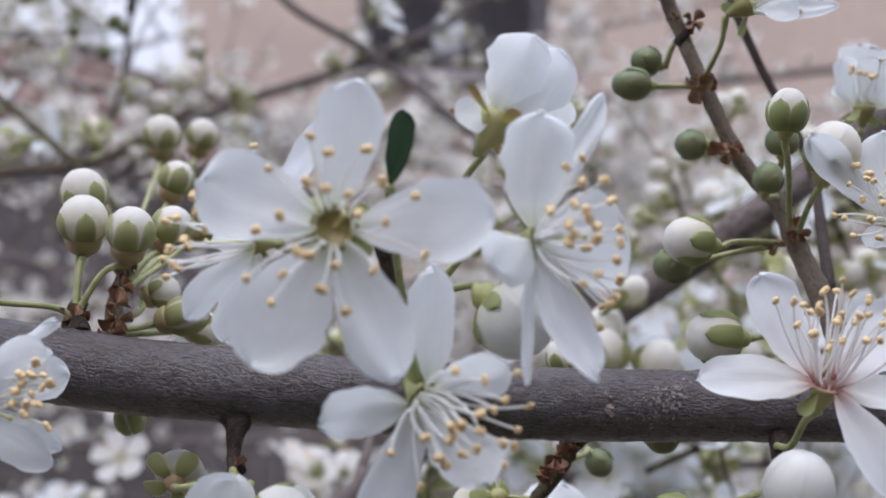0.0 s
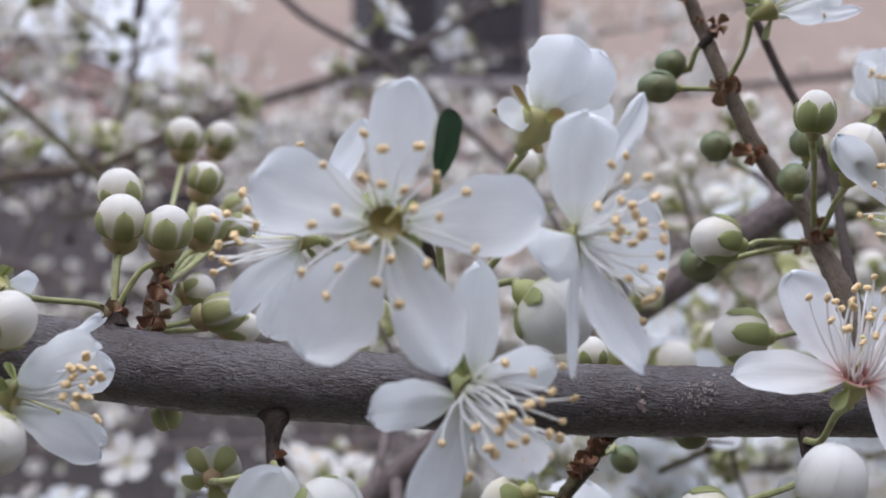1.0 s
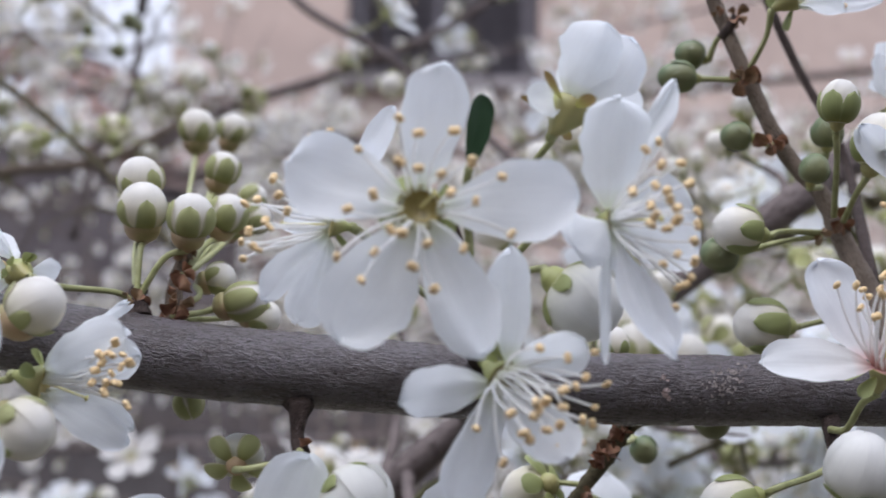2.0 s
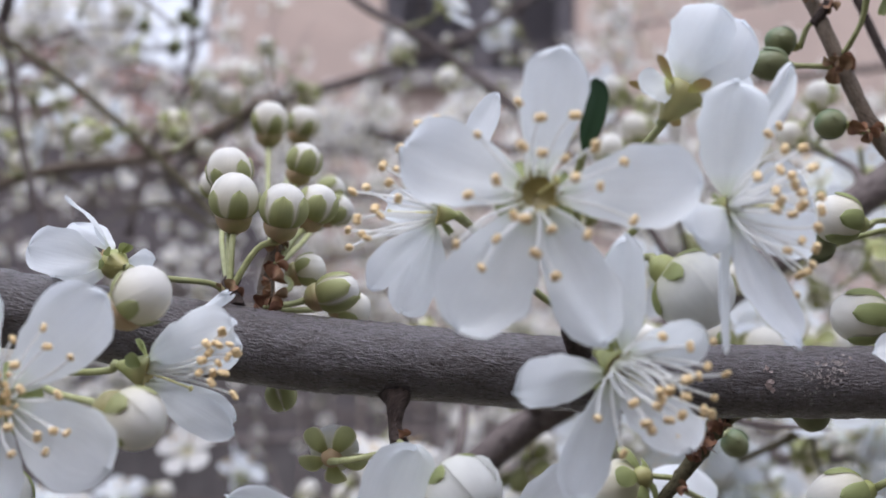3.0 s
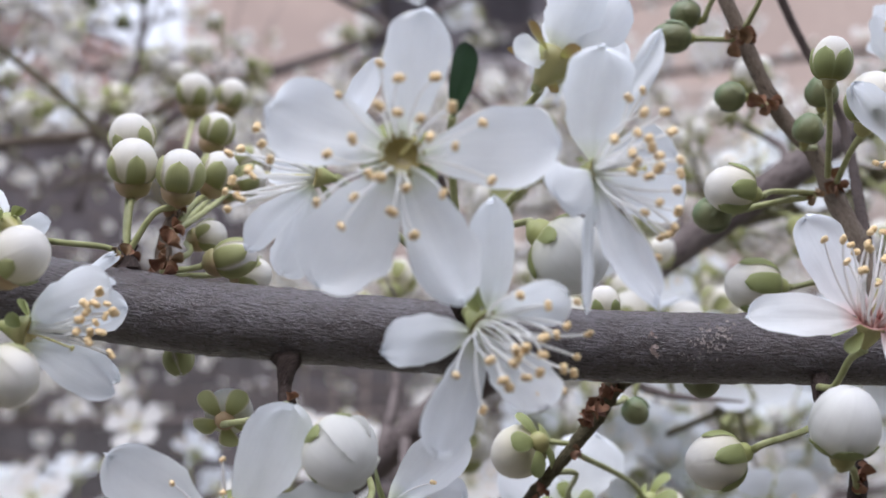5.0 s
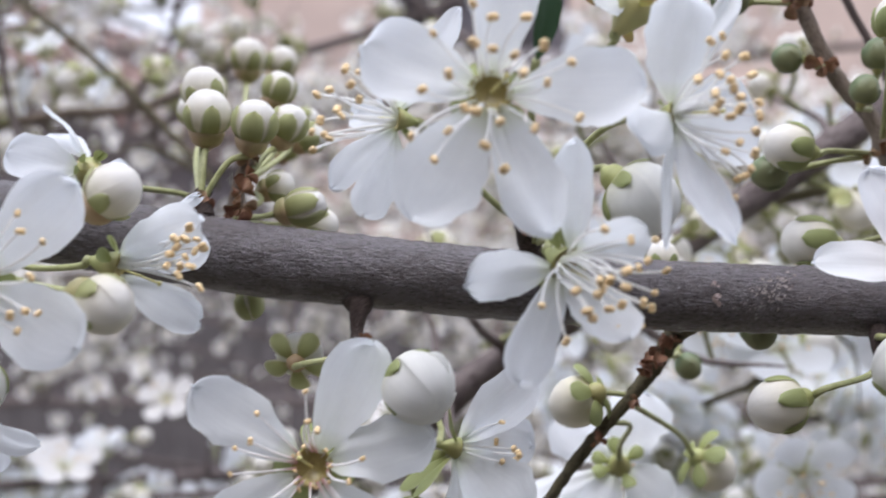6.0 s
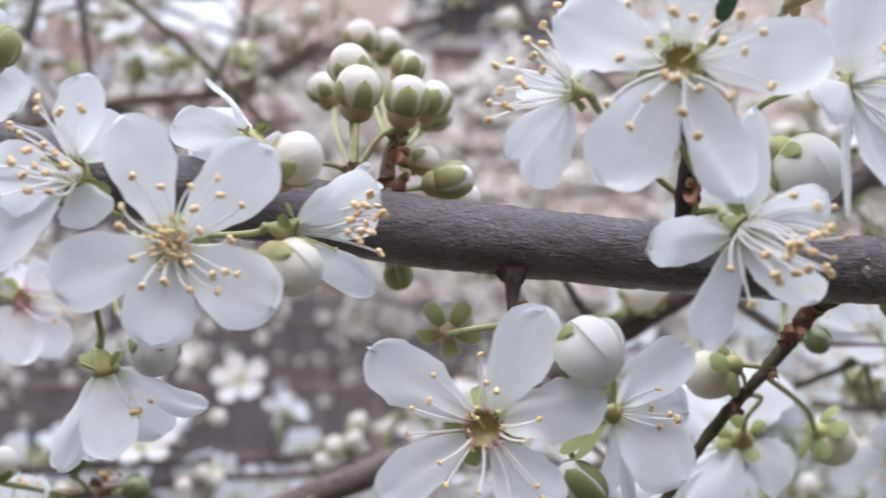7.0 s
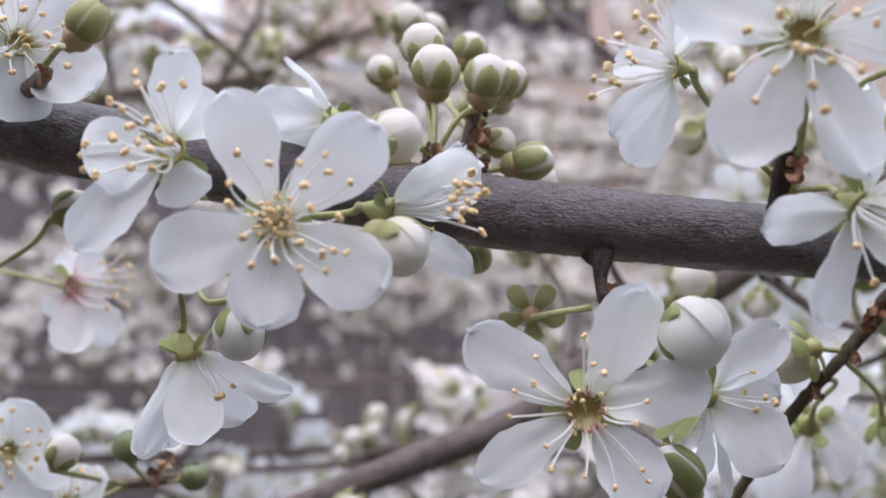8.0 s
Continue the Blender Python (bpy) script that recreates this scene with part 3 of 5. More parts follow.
def build_house():
    """Peach plastered house: front with a real window opening, closed dark louvred shutters, stone courses lower down."""
    x0, x1, y, top = HOUSE_LEFT, 7.0, 8.0, 6.4
    wx0, wx1, wz0, wz1 = WIN_LEFT, WIN_RIGHT, WIN_SILL, WIN_SILL + 1.45
    house = tagged(new("wall_house"), "peach plastered house front with a shuttered window", "house wall", kind="structure")
    for a in ((x0, 0, wx0, top), (wx1, 0, x1, top), (wx0, 0, wx1, wz0), (wx0, wz1, wx1, top)):
        linked("wall", box_piece(a[0], y, a[1], a[2], y + 0.4, a[3], 0), PLASTER, house)
    linked("side_wall", box_piece(x0, y + 0.4, 0, x0 + 0.4, y + 8, top, 0), PLASTER, house)
    linked("back_wall", box_piece(x0, y + 8, 0, x1, y + 8.4, top, 0), PLASTER, house)
    linked("roof_edge", box_piece(x0 - 0.3, y - 0.4, top, x1, y + 8.4, top + 0.2, 0.02), TILE, house)
    rng = random.Random(4)
    z = 2.05
    while z < wz0 - 0.16:
        x = 0.95 + rng.uniform(0, 0.2)
        while x < 4.4:
            w = rng.uniform(0.2, 0.36)
            linked("stone", box_piece(x, y - 0.018 + rng.uniform(-0.008, 0.006), z, x + w, y + 0.02, z + 0.105, 0.012), STONE, house)
            x += w + 0.02
        z += 0.127
    win = tagged(new("window_1"), "window closed by dark louvred wooden shutters", "window", kind="structure")
    for a in ((wx0, wz0, wx0 + 0.06, wz1), (wx1 - 0.06, wz0, wx1, wz1), (wx0 + 0.06, wz1 - 0.06, wx1 - 0.06, wz1), (wx0 + 0.06, wz0, wx1 - 0.06, wz0 + 0.06)):
        linked("window_frame", box_piece(a[0], y + 0.1, a[1], a[2], y + 0.2, a[3]), SHUTTER, win)
    linked("window_sill", box_piece(wx0 - 0.1, y - 0.12, wz0 - 0.07, wx1 + 0.1, y + 0.1, wz0), FRAME, win, "pale stone sill")
    linked("backing", box_piece(wx0 + 0.06, y + 0.22, wz0 + 0.06, wx1 - 0.06, y + 0.24, wz1 - 0.06, 0), SHUTTER, win)
    mid = (wx0 + wx1) / 2
    for a, b in ((wx0 + 0.06, mid - 0.01), (mid + 0.01, wx1 - 0.06)):
        leaf = linked("shutter", box_piece(a, y + 0.12, wz0 + 0.06, a + 0.06, y + 0.17, wz1 - 0.06), SHUTTER, win)
        linked("stile", box_piece(b - 0.06, y + 0.12, wz0 + 0.06, b, y + 0.17, wz1 - 0.06), SHUTTER, leaf)
        for k in range(15):
            zz = wz0 + 0.1 + k * 0.085
            slat = linked("slat", box_piece(a + 0.06, -0.035, -0.006, b - 0.06, 0.035, 0.006, 0.003), SHUTTER, leaf)
            slat.location, slat.rotation_euler = (0, y + 0.15, zz), (radians(35), 0, 0)


def build_shed():
    """Low outbuilding with a red tiled roof that falls to the right and to the front."""
    shed = tagged(new("shed"), "low dark outbuilding with a red clay tile roof", "shed")
    a, b = Vector(RIDGE_A), Vector(RIDGE_B)
    drop = Vector((0, -0.9, -0.56))
    foot = [Vector((a.x, a.y - 0.8, 0)), Vector((b.x - 0.05, a.y - 0.8, 0)), Vector((b.x - 0.05, a.y, 0)), Vector((a.x, a.y, 0))]
    head = [(a + drop * 0.9) - Vector((0, 0.0, 0.09)), (b + drop * 0.9) - Vector((0.05, 0, 0.09)), b - Vector((0.05, 0, 0.09)), a - Vector((0, 0, 0.09))]
    sides = [(0, 1, 5, 4), (1, 2, 6, 5), (2, 3, 7, 6), (3, 0, 4, 7), (4, 5, 6, 7)]
    part("wall", to_mesh("wall", foot + head, sides, None, SHEDWALL, False), shed)
    run = b - a
    verts = [a, b, b + drop, a + drop]
    low = [v - Vector((0, 0, 0.08)) for v in verts]
    me = to_mesh("roof", verts + low, [(0, 1, 2, 3), (7, 6, 5, 4), (0, 4, 5, 1), (1, 5, 6, 2), (2, 6, 7, 3), (3, 7, 4, 0)], None, TILE, False)
    part("roof", me, shed, "red clay tile roof")
    nrm = run.cross(drop).normalized()
    nrm = nrm if nrm.z > 0 else -nrm
    cols, rows = 26, 4
    tile = None
    for i in range(cols):
        for j in range(rows):
            c = a + run * ((i + 0.5) / cols) + drop * ((j + 0.5) / rows) + nrm * 0.02
            if tile is None:
                u, d = run.normalized() * (run.length / cols * 0.5), drop.normalized() * (drop.length / rows * 0.55)
                vs, fs = [], []
                for q in range(2):
                    for k in range(7):
                        ang = math.pi * k / 6
                        vs.append(u * math.cos(ang) * 0.98 + nrm * (0.036 * math.sin(ang) + 0.012 * q) + d * (2 * q - 1))
                for k in range(6):
                    fs.append((k, k + 1, k + 8, k + 7))
                fs.append(tuple(range(7, 14)))
                tile = to_mesh("tile", vs, fs, None, TILE)
            ob = part("tile", tile, shed)
            ob.location = c


def build_fence():
    fence = tagged(new("fence"), "weathered grey fence of upright wooden boards", "fence")
    rng = random.Random(8)
    y, x = 5.0, -4.4
    while x < 4.4:
        w = rng.uniform(0.105, 0.125)
        linked("board", box_piece(x, y, 0.03, x + w, y + 0.022, FENCE_TOP + rng.uniform(-0.012, 0.012), 0.004), BOARD, fence)
        x += w + rng.uniform(0.006, 0.014)
    for z in (0.35, FENCE_TOP - 0.25):
        linked("rail", box_piece(-4.45, y + 0.022, z, 4.45, y + 0.07, z + 0.09, 0.005), BOARD, fence)
    for k in range(5):
        linked("post", box_piece(-4.4 + k * 2.17, y + 0.07, 0, -4.3 + k * 2.17, y + 0.17, FENCE_TOP - 0.05, 0.006), BOARD, fence)


def build_sky_block():
    """Unseen plain wall added on the near side to block low frontal sky light."""
    wall = linked("wall_south", box_piece(-9, -2.1, 0, 9, -1.8, 3.2, 0.01), SHEDWALL)
    tagged(wall, "unseen dark plastered wall added to block low sky light", "wall", kind="structure")


build_ground()
build_sky_block()
build_house()
build_shed()
build_fence()

# ---- blossom behind the nearest branch ----
SOFT_STEPS = [0, 0.25, 0.5, 0.72, 0.88, 0.97, 1.0]


def small_petal(base, tip, normal, width, curl):
    b, t = Vector(base), Vector(tip)
    axis = (t - b)
    length = axis.length
    axis.normalize()
    nrm = Vector(normal)
    nrm = (nrm - axis * nrm.dot(axis)).normalized()
    side = axis.cross(nrm)

    def fn(u, v):
        w = width / 2 * 1.55 * (u + 0.012) ** 0.72 * max(0.0, 1 - u ** 3.4) ** 0.5
        return b + axis * length * u + side * w * v + nrm * (curl * length * 2 * u * (1 - u) + 0.25 * w * v * v)

    return sheet(fn, 6, 4, SOFT_STEPS)


def octa(c, r):
    c = Vector(c)
    v = [(c + Vector(d) * r) * MM for d in ((1, 0, 0), (-1, 0, 0), (0, 1, 0), (0, -1, 0), (0, 0, 1), (0, 0, -1))]
    f = [(0, 2, 4), (2, 1, 4), (1, 3, 4), (3, 0, 4), (2, 0, 5), (1, 2, 5), (3, 1, 5), (0, 3, 5)]
    return v, f, [(0.5, 0.5)] * 6


def blossom_pieces(seed):
    """Petals, cup, stamens and stalk of a blossom facing +z, mm."""
    rng = random.Random(seed)
    up = rng.uniform(0.05, 0.55)
    petals = []
    for k in range(5):
        a = 2 * math.pi * k / 5 + rng.uniform(-0.15, 0.15)
        d = Vector((math.cos(a), math.sin(a), up + rng.uniform(-0.12, 0.12))).normalized()
        petals.append(small_petal(d * 1.0, d * rng.uniform(8.8, 10.8), (0, 0, 1), rng.uniform(6.2, 8.0), -rng.uniform(0.0, 0.2)))
    threads, heads = [], []
    for k in range(14):
        a, t = rng.uniform(0, 6.28), rng.uniform(0.15, 1.1)
        d = Vector((math.cos(a) * math.sin(t), math.sin(a) * math.sin(t), math.cos(t))) * rng.uniform(4.5, 7)
        threads.append(tube([d * 0.1, d * 0.55 + Vector((0, 0, 0.3)), d], [0.1, 0.08], 3, 1, cap=False))
        heads.append(octa(d, 0.45))
    cup = egg((0, 0, -1), 1.7, 3.0, rings=5, sides=8)
    sep = []
    for k in range(5):
        a = 2 * math.pi * (k + 0.5) / 5
        d = Vector((math.cos(a), math.sin(a), -0.45))
        sep.append(small_petal(d * 1.2, d * 4.2, (0, 0, 1), 2.4, 0.1))
    stalk = tube([(0, 0, -2.4), (rng.uniform(-1, 1), rng.uniform(-1, 1), -7), (rng.uniform(-3, 3), rng.uniform(-3, 3), -13)], [0.5, 0.42], 5, 3)
    return petals, joined(*threads), joined(*heads), joined(cup, *sep), stalk


def bud_pieces(seed):
    rng = random.Random(seed)
    r = rng.uniform(2.0, 3.2)
    body = moved(egg((0, 0, 1), r, r * 2.2, 5, seed, 7, 10), (0, 0, -r))
    sep = []
    for k in range(5):
        a = 2 * math.pi * k / 5
        d = Vector((math.cos(a), math.sin(a), 0))
        sep.append(small_petal(d * r * 0.7 - Vector((0, 0, r * 0.9)), d * r * 1.08 + Vector((0, 0, r * 0.35)), d, r * 1.0, 0.25))
    cup = moved(egg((0, 0, -1), r * 0.68, r * 1.3, rings=5, sides=8), (0, 0, -r * 0.5))
    stalk = tube([(0, 0, -r * 1.5), (rng.uniform(-1, 1), rng.uniform(-1, 1), -6), (rng.uniform(-3, 3), rng.uniform(-3, 3), -12)], [0.5, 0.42], 5, 3)
    return body, joined(cup, *sep), stalk


MASTERS = []


def build_masters():
    """One of each kind of small blossom and bud, set on the first places of the first branch."""
    for s in range(6):
        petals, threads, heads, cup, stalk = blossom_pieces(s)
        ob = tagged(new("blossom"), "white plum blossom with five petals on a twig behind", "flower", "blossoms behind")
        for p in petals:
            part("petal", to_mesh("petal", *p, PETAL), ob)
        tagged(part("stamen_tuft", to_mesh("stamen_tuft", *threads, FILAMENT), ob), kind="stuff")
        tagged(part("pollen_tuft", to_mesh("pollen_tuft", *heads, ANTHER), ob), kind="stuff")
        part("calyx_cup", to_mesh("calyx_cup", *cup, SEPAL), ob)
        part("stalk", to_mesh("stalk", *stalk, STALK), ob)
        MASTERS.append(ob)
    for s in range(4):
        body, cup, stalk = bud_pieces(s)
        ob = tagged(new("flower_bud"), "small white plum bud with green sepals on a twig behind", "flower bud", "buds behind")
        part("petals", to_mesh("petals", *body, BUD_PETAL), ob)
        part("calyx_cup", to_mesh("calyx_cup", *cup, SEPAL), ob)
        part("stalk", to_mesh("stalk", *stalk, STALK), ob)
        MASTERS.append(ob)


def as_arrays(groups):
    """Pieces with their material slot, as arrays."""
    vs, fs, ms, us, k = [], [], [], [], 0
    for (v, f, u), slot in groups:
        vs += [tuple(q) for q in v]
        us += u
        for q in f:
            fs.append(tuple(i + k for i in (q if len(q) == 4 else (*q, q[-1]))))
            ms.append(slot)
        k += len(v)
    return np.array(vs), fs, ms, us


FAR_KINDS = []


def build_kinds():
    """Plainer blossoms and buds for the masses further back."""
    for s in range(6):
        rng = random.Random(20 + s)
        up = rng.uniform(0.05, 0.55)
        groups = []
        for k in range(5):
            a = 2 * math.pi * k / 5 + rng.uniform(-0.15, 0.15)
            d = Vector((math.cos(a), math.sin(a), up + rng.uniform(-0.12, 0.12))).normalized()
            groups.append((petal_piece(rng, d, d * rng.uniform(8.8, 10.8), (0, 0, 1), rng.uniform(6.2, 8.0), -rng.uniform(0, 0.2), nv=2, steps=[0, 0.45, 0.8, 0.96, 1]), 0))
        for k in range(7):
            a, t = rng.uniform(0, 6.28), rng.uniform(0.15, 1.1)
            d = Vector((math.cos(a) * math.sin(t), math.sin(a) * math.sin(t), math.cos(t))) * rng.uniform(4.5, 7)
            groups.append((octa(d, 0.6), 1))
        groups.append((egg((0, 0, -1), 2.0, 3.2, rings=3, sides=5), 2))
        groups.append((tube([(0, 0, -2.4), (rng.uniform(-2, 2), rng.uniform(-2, 2), -13)], [0.5, 0.42], 3, 1, cap=False), 2))
        FAR_KINDS.append(as_arrays(groups))
    for s in range(3):
        rng = random.Random(40 + s)
        r = rng.uniform(2.2, 3.2)
        body = moved(egg((0, 0, 1), r, r * 2.2, rings=5, sides=7), (0, 0, -r))
        cup = moved(egg((0, 0, -1), r * 0.9, r * 1.7, rings=4, sides=6), (0, 0, -r * 0.1))
        stalk = tube([(0, 0, -r * 1.5), (rng.uniform(-2, 2), rng.uniform(-2, 2), -12)], [0.5, 0.42], 3, 1, cap=False)
        FAR_KINDS.append(as_arrays([(body, 3), (cup, 2), (stalk, 2)]))


def sprout_places(rng, line, spacing, reach, clump=(1, 2, 2, 3, 3, 4)):
    """Places and facings of flowers along a line, in little clusters."""
    out, gone = [], 0.0
    nxt = rng.uniform(0, spacing)
    for a, b in zip(line, line[1:]):
        d = (b - a).length
        while gone + d > nxt:
            c = a.lerp(b, (nxt - gone) / d)
            t = (b - a).normalized()
            for _ in range(rng.choice(clump)):
                r = Vector((rng.gauss(0, 1), rng.gauss(-0.25, 1), rng.gauss(0.25, 1)))
                r = (r - t * r.dot(t) * 0.6).normalized()
                out.append((c + r * reach + t * rng.uniform(-5, 5), r))
            nxt += spacing * rng.uniform(0.6, 1.5)
        gone += d
    return out


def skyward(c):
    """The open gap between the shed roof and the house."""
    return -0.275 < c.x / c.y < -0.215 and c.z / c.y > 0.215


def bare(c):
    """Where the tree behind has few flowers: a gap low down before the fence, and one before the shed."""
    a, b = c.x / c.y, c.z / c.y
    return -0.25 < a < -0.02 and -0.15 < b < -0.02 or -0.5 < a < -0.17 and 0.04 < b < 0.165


def flowering_branch(seed, points, radii, twigs, twig_len, spacing, label, loose=False, material=None, bias=(0, 0, 0.3), opened=0.62):
    """A branch further back with side twigs and blossom. loose: its blossoms are things of their own, else one mass."""
    rng = random.Random(seed)
    material = material or HAZED_BARK
    ob = origin_thing("plum_branch", label, "branch", "branches behind")
    line = smooth_line(points, 8)
    wood("bark", points, radii, material, ob, 12, 0.12, 0.2, seed, 8)
    lines = [line]
    for k in range(twigs):
        i = rng.randrange(len(line) - 1)
        c = line[i]
        t = (line[i + 1] - line[i]).normalized()
        d = Vector((rng.gauss(0, 1), rng.gauss(0, 0.8), rng.gauss(0, 1))) + Vector(bias)
        d = (d - t * d.dot(t) * 0.7).normalized()
        length = twig_len * rng.uniform(0.5, 1.3)
        bend = Vector((rng.gauss(0, 1), rng.gauss(0, 1), rng.gauss(0.4, 1))) * length * 0.13
        pts = [c, c + d * length * 0.45 + bend, c + d * length + bend * 0.4]
        r = radii[0] * 0.3 + 0.35
        wood("twig", pts, [r, r * 0.6, r * 0.12], material, ob, 6, 0.1, 0.3, k, 4)
        lines.append(smooth_line(pts, 5))
    dense = not loose and points[0][1] > 500
    spots = [s for ln in lines for s in (sprout_places(rng, ln, spacing * 1.75, 12.5, (2, 3, 4, 5, 6, 6)) if dense else sprout_places(rng, ln, spacing, 11.5))]
    if loose:
        for c, d in spots:
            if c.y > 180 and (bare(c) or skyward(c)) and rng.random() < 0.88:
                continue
            master = MASTERS[rng.randrange(6) if rng.random() < opened else 6 + rng.randrange(4)]
            q = aim((d + Vector((rng.gauss(0, 0.35), rng.gauss(-0.2, 0.35), rng.gauss(0, 0.35)))).normalized(), rng.uniform(0, 6))
            m = Matrix.Translation(place(c)) @ q.to_matrix().to_4x4()
            if master.matrix_basis.translation.length < 1e-6:
                master.matrix_basis = m
            else:
                copy_thing(master, m)
        return
    vs, fs, ms, us, k = [], [], [], [], 0
    for c, d in spots:
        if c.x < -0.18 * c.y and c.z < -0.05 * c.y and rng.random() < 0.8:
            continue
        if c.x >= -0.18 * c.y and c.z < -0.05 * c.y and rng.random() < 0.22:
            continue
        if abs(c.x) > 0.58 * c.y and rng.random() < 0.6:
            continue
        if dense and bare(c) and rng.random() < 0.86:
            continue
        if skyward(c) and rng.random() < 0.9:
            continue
        av, af, am, au = FAR_KINDS[rng.randrange(6) if rng.random() < opened else 6 + rng.randrange(3)]
        q = np.array(aim((d + Vector((rng.gauss(0, 0.4), rng.gauss(-0.2, 0.4), rng.gauss(0, 0.4)))).normalized(), rng.uniform(0, 6)).to_matrix())
        vs.append(av @ q.T * rng.uniform(0.85, 1.1) + np.array(c) * MM)
        fs += [(a + k, b + k, e + k, g + k) if e != g else (a + k, b + k, e + k) for a, b, e, g in af]
        ms += am
        us += au
        k += len(av)
    if not vs:
        return
    me = to_mesh("blossom_mass", np.concatenate(vs).tolist(), fs, us, [PETAL_FAR_DIM, ANTHER, SEPAL, BUD_PETAL])
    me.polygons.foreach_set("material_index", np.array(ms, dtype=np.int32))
    tagged(part("blossom_mass", me, ob, "many white plum blossoms and buds"), kind="stuff")


build_masters()
build_kinds()
# the nearest branch, its spurs and side twigs
main = origin_thing("plum_branch", "smooth dark grey-brown plum branch with fine wrinkled bark", "branch")
wood("bark", [(-107.3, 112, 18.76), (-67.8, 112, 8.88), (-61.21, 112, 7.57), (-27.17, 111, 2.6), (-13.14, 110, 1.23), (2.14, 110, 0.22), (17.48, 110.5, -0.33), (32.98, 111, -0.38), (56.22, 111.75, -0.45), (102.69, 113.25, -0.6)], [4.1, 3.75, 3.6, 3.4, 3.3, 3.25, 3.2, 3.15, 3.1, 3.0], BARK, main, 56, 0.05, 0.95, 3, 34)
wood("spur", [(-12.39, 110, -0.53), (-12.27, 108.5, -1.92), (-12.26, 107.5, -3.24), (-12.26, 107, -4.55), (-11.76, 106, -5.96)], [2.2, 1.25, 0.75, 0.62, 0.85], TWIG_DARK, main, 16, 0.3, 0.9, 5)
wood("spur", [(3.59, 108, 1.99), (2.05, 100, 5.06), (1.82, 97, 8.78), (0.59, 95, 12.66)], [1.1, 0.95, 0.75, 0.6], TWIG_DARK, main, 12, 0.15, 0.9, 6)
wood("spur", [(34.97, 110, -2.26), (34.27, 107, -4.66), (34.35, 105, -6.97)], [0.9, 0.7, 0.6], TWIG_DARK, main, 12, 0.15, 0.9, 7)
wood("spur", [(-67.15, 110, 10.84), (-63.35, 105, 11.94), (-61.3, 101.5, 12.2)], [1.0, 0.8, 0.4], TWIG, main, 12, 0.2, 0.9, 8)
wood("spur", [(-27.26, 112, 5.43), (-28.21, 114, 7.64), (-27.61, 114, 8.72)], [1.2, 0.9, 0.7], TWIG_DARK, main, 12, 0.2, 0.9, 9)
wood("twig", [(-24.85, 114, 5.05), (-24.68, 115, 9.38), (-23.62, 117, 13.41), (-23.28, 119, 15.89)], [0.95, 0.7, 0.6, 0.4], TWIG, main, 12, 0.15, 0.9, 10)
wood("twig", [(19.44, 113, -2.08), (17.83, 118, -4.11), (16.92, 122, -7.07), (13.8, 123, -11.4), (9.69, 124, -16.64), (5.52, 124, -22.87), (2.6, 124.5, -29), (-1.5, 126, -41)], [1.25, 1.0, 0.8, 0.65, 0.62, 0.58, 0.55, 0.45], TWIG_GREEN, main, 14, 0.3, 1.3, 11)
wood("twig", [(28.77, 128, 41.87), (30.05, 128, 38.81), (32.35, 127, 32.45), (35.95, 126, 24.16), (39.47, 125, 19.47), (41.17, 124, 14.8), (42.7, 121, 9.38), (43.38, 114, 1.99)], [0.78, 0.78, 0.82, 0.88, 1.0, 1.15, 1.35], TWIG, main, 16, 0.16, 0.9, 12)
wood("twig", [(39.43, 151, 53.97), (42.02, 150, 45.68), (45.25, 149, 37.56), (48.11, 146, 29.89), (48.77, 142, 23.04), (44.33, 124, 10.2)], [0.55, 0.55, 0.5, 0.55, 0.7], TWIG_DARK, main, 10, 0.1, 0.8, 13)
wood("twig", [(35.65, 104, -17.26), (35.9, 103, -11.96), (35.72, 102, -9.52)], [0.9, 0.8, 0.7], TWIG_DARK, main, 10, 0.15, 0.8, 14)
scales(main, 300, (41.02, 123, 16.41), 1.7, 9)
scales(main, 301, (-23.78, 112, 7.05), 1.5, 8)
scales(main, 302, (-23.7, 115, 12.09), 1.3, 7)
scales(main, 303, (-24.18, 111, 5.43), 1.2, 6)
scales(main, 304, (31.6, 126, 31.88), 1.9, 12)
scales(main, 305, (34.4, 124.5, 24.61), 1.7, 10)
scales(main, 306, (15.88, 117.5, -6.87), 1.7, 12)
scales(main, 307, (14.82, 119, -10.45), 1.1, 7)
scales(main, 308, (10.88, 121, -14.77), 1.0, 6)
scales(main, 309, (16.02, 115, -5.18), 1.4, 9)
scales(main, 310, (-23.84, 113, 10.02), 1.5, 8)
scales(main, 311, (-23.98, 112, 8.35), 1.4, 8)
scales(main, 312, (-27.81, 112.5, 7.23), 1.3, 8)
scales(main, 313, (2.05, 97, 5.24), 1.4, 9)
scales(main, 314, (-61.77, 101, 11.8), 1.1, 7)
scales(main, 315, (35.22, 101, -10.58), 1.4, 9)
scales(main, 316, (-11.75, 105, -5.33), 1.0, 5)
scales(main, 317, (38.21, 121, 14.97), 1.1, 5)
scales(main, 318, (31.4, 127, 38.7), 1.3, 8)
wood("spur", [(30.0, 127.6, 36.4), (30.75, 127, 37.6), (31.4, 127, 38.6)], [0.6, 0.5, 0.55], TWIG_DARK, main, 10, 0.2, 0.9, 16)
scales(main, 319, (28.6, 127.5, 41.7), 1.1, 6)
scales(main, 320, (29.46, 127, 39.23), 0.9, 5)
scales(main, 321, (17.4, 115, -4.17), 1.0, 5)
flakes(main, 340, (19.6, 107, 0.75), 0.5, 7, (0.12, 0.3), PEEL)
flakes(main, 341, (19.75, 107, -0.15), 0.55, 8, (0.12, 0.35), PEEL)
flakes(main, 342, (20.0, 107, -0.95), 0.4, 6, (0.1, 0.2), PEEL)
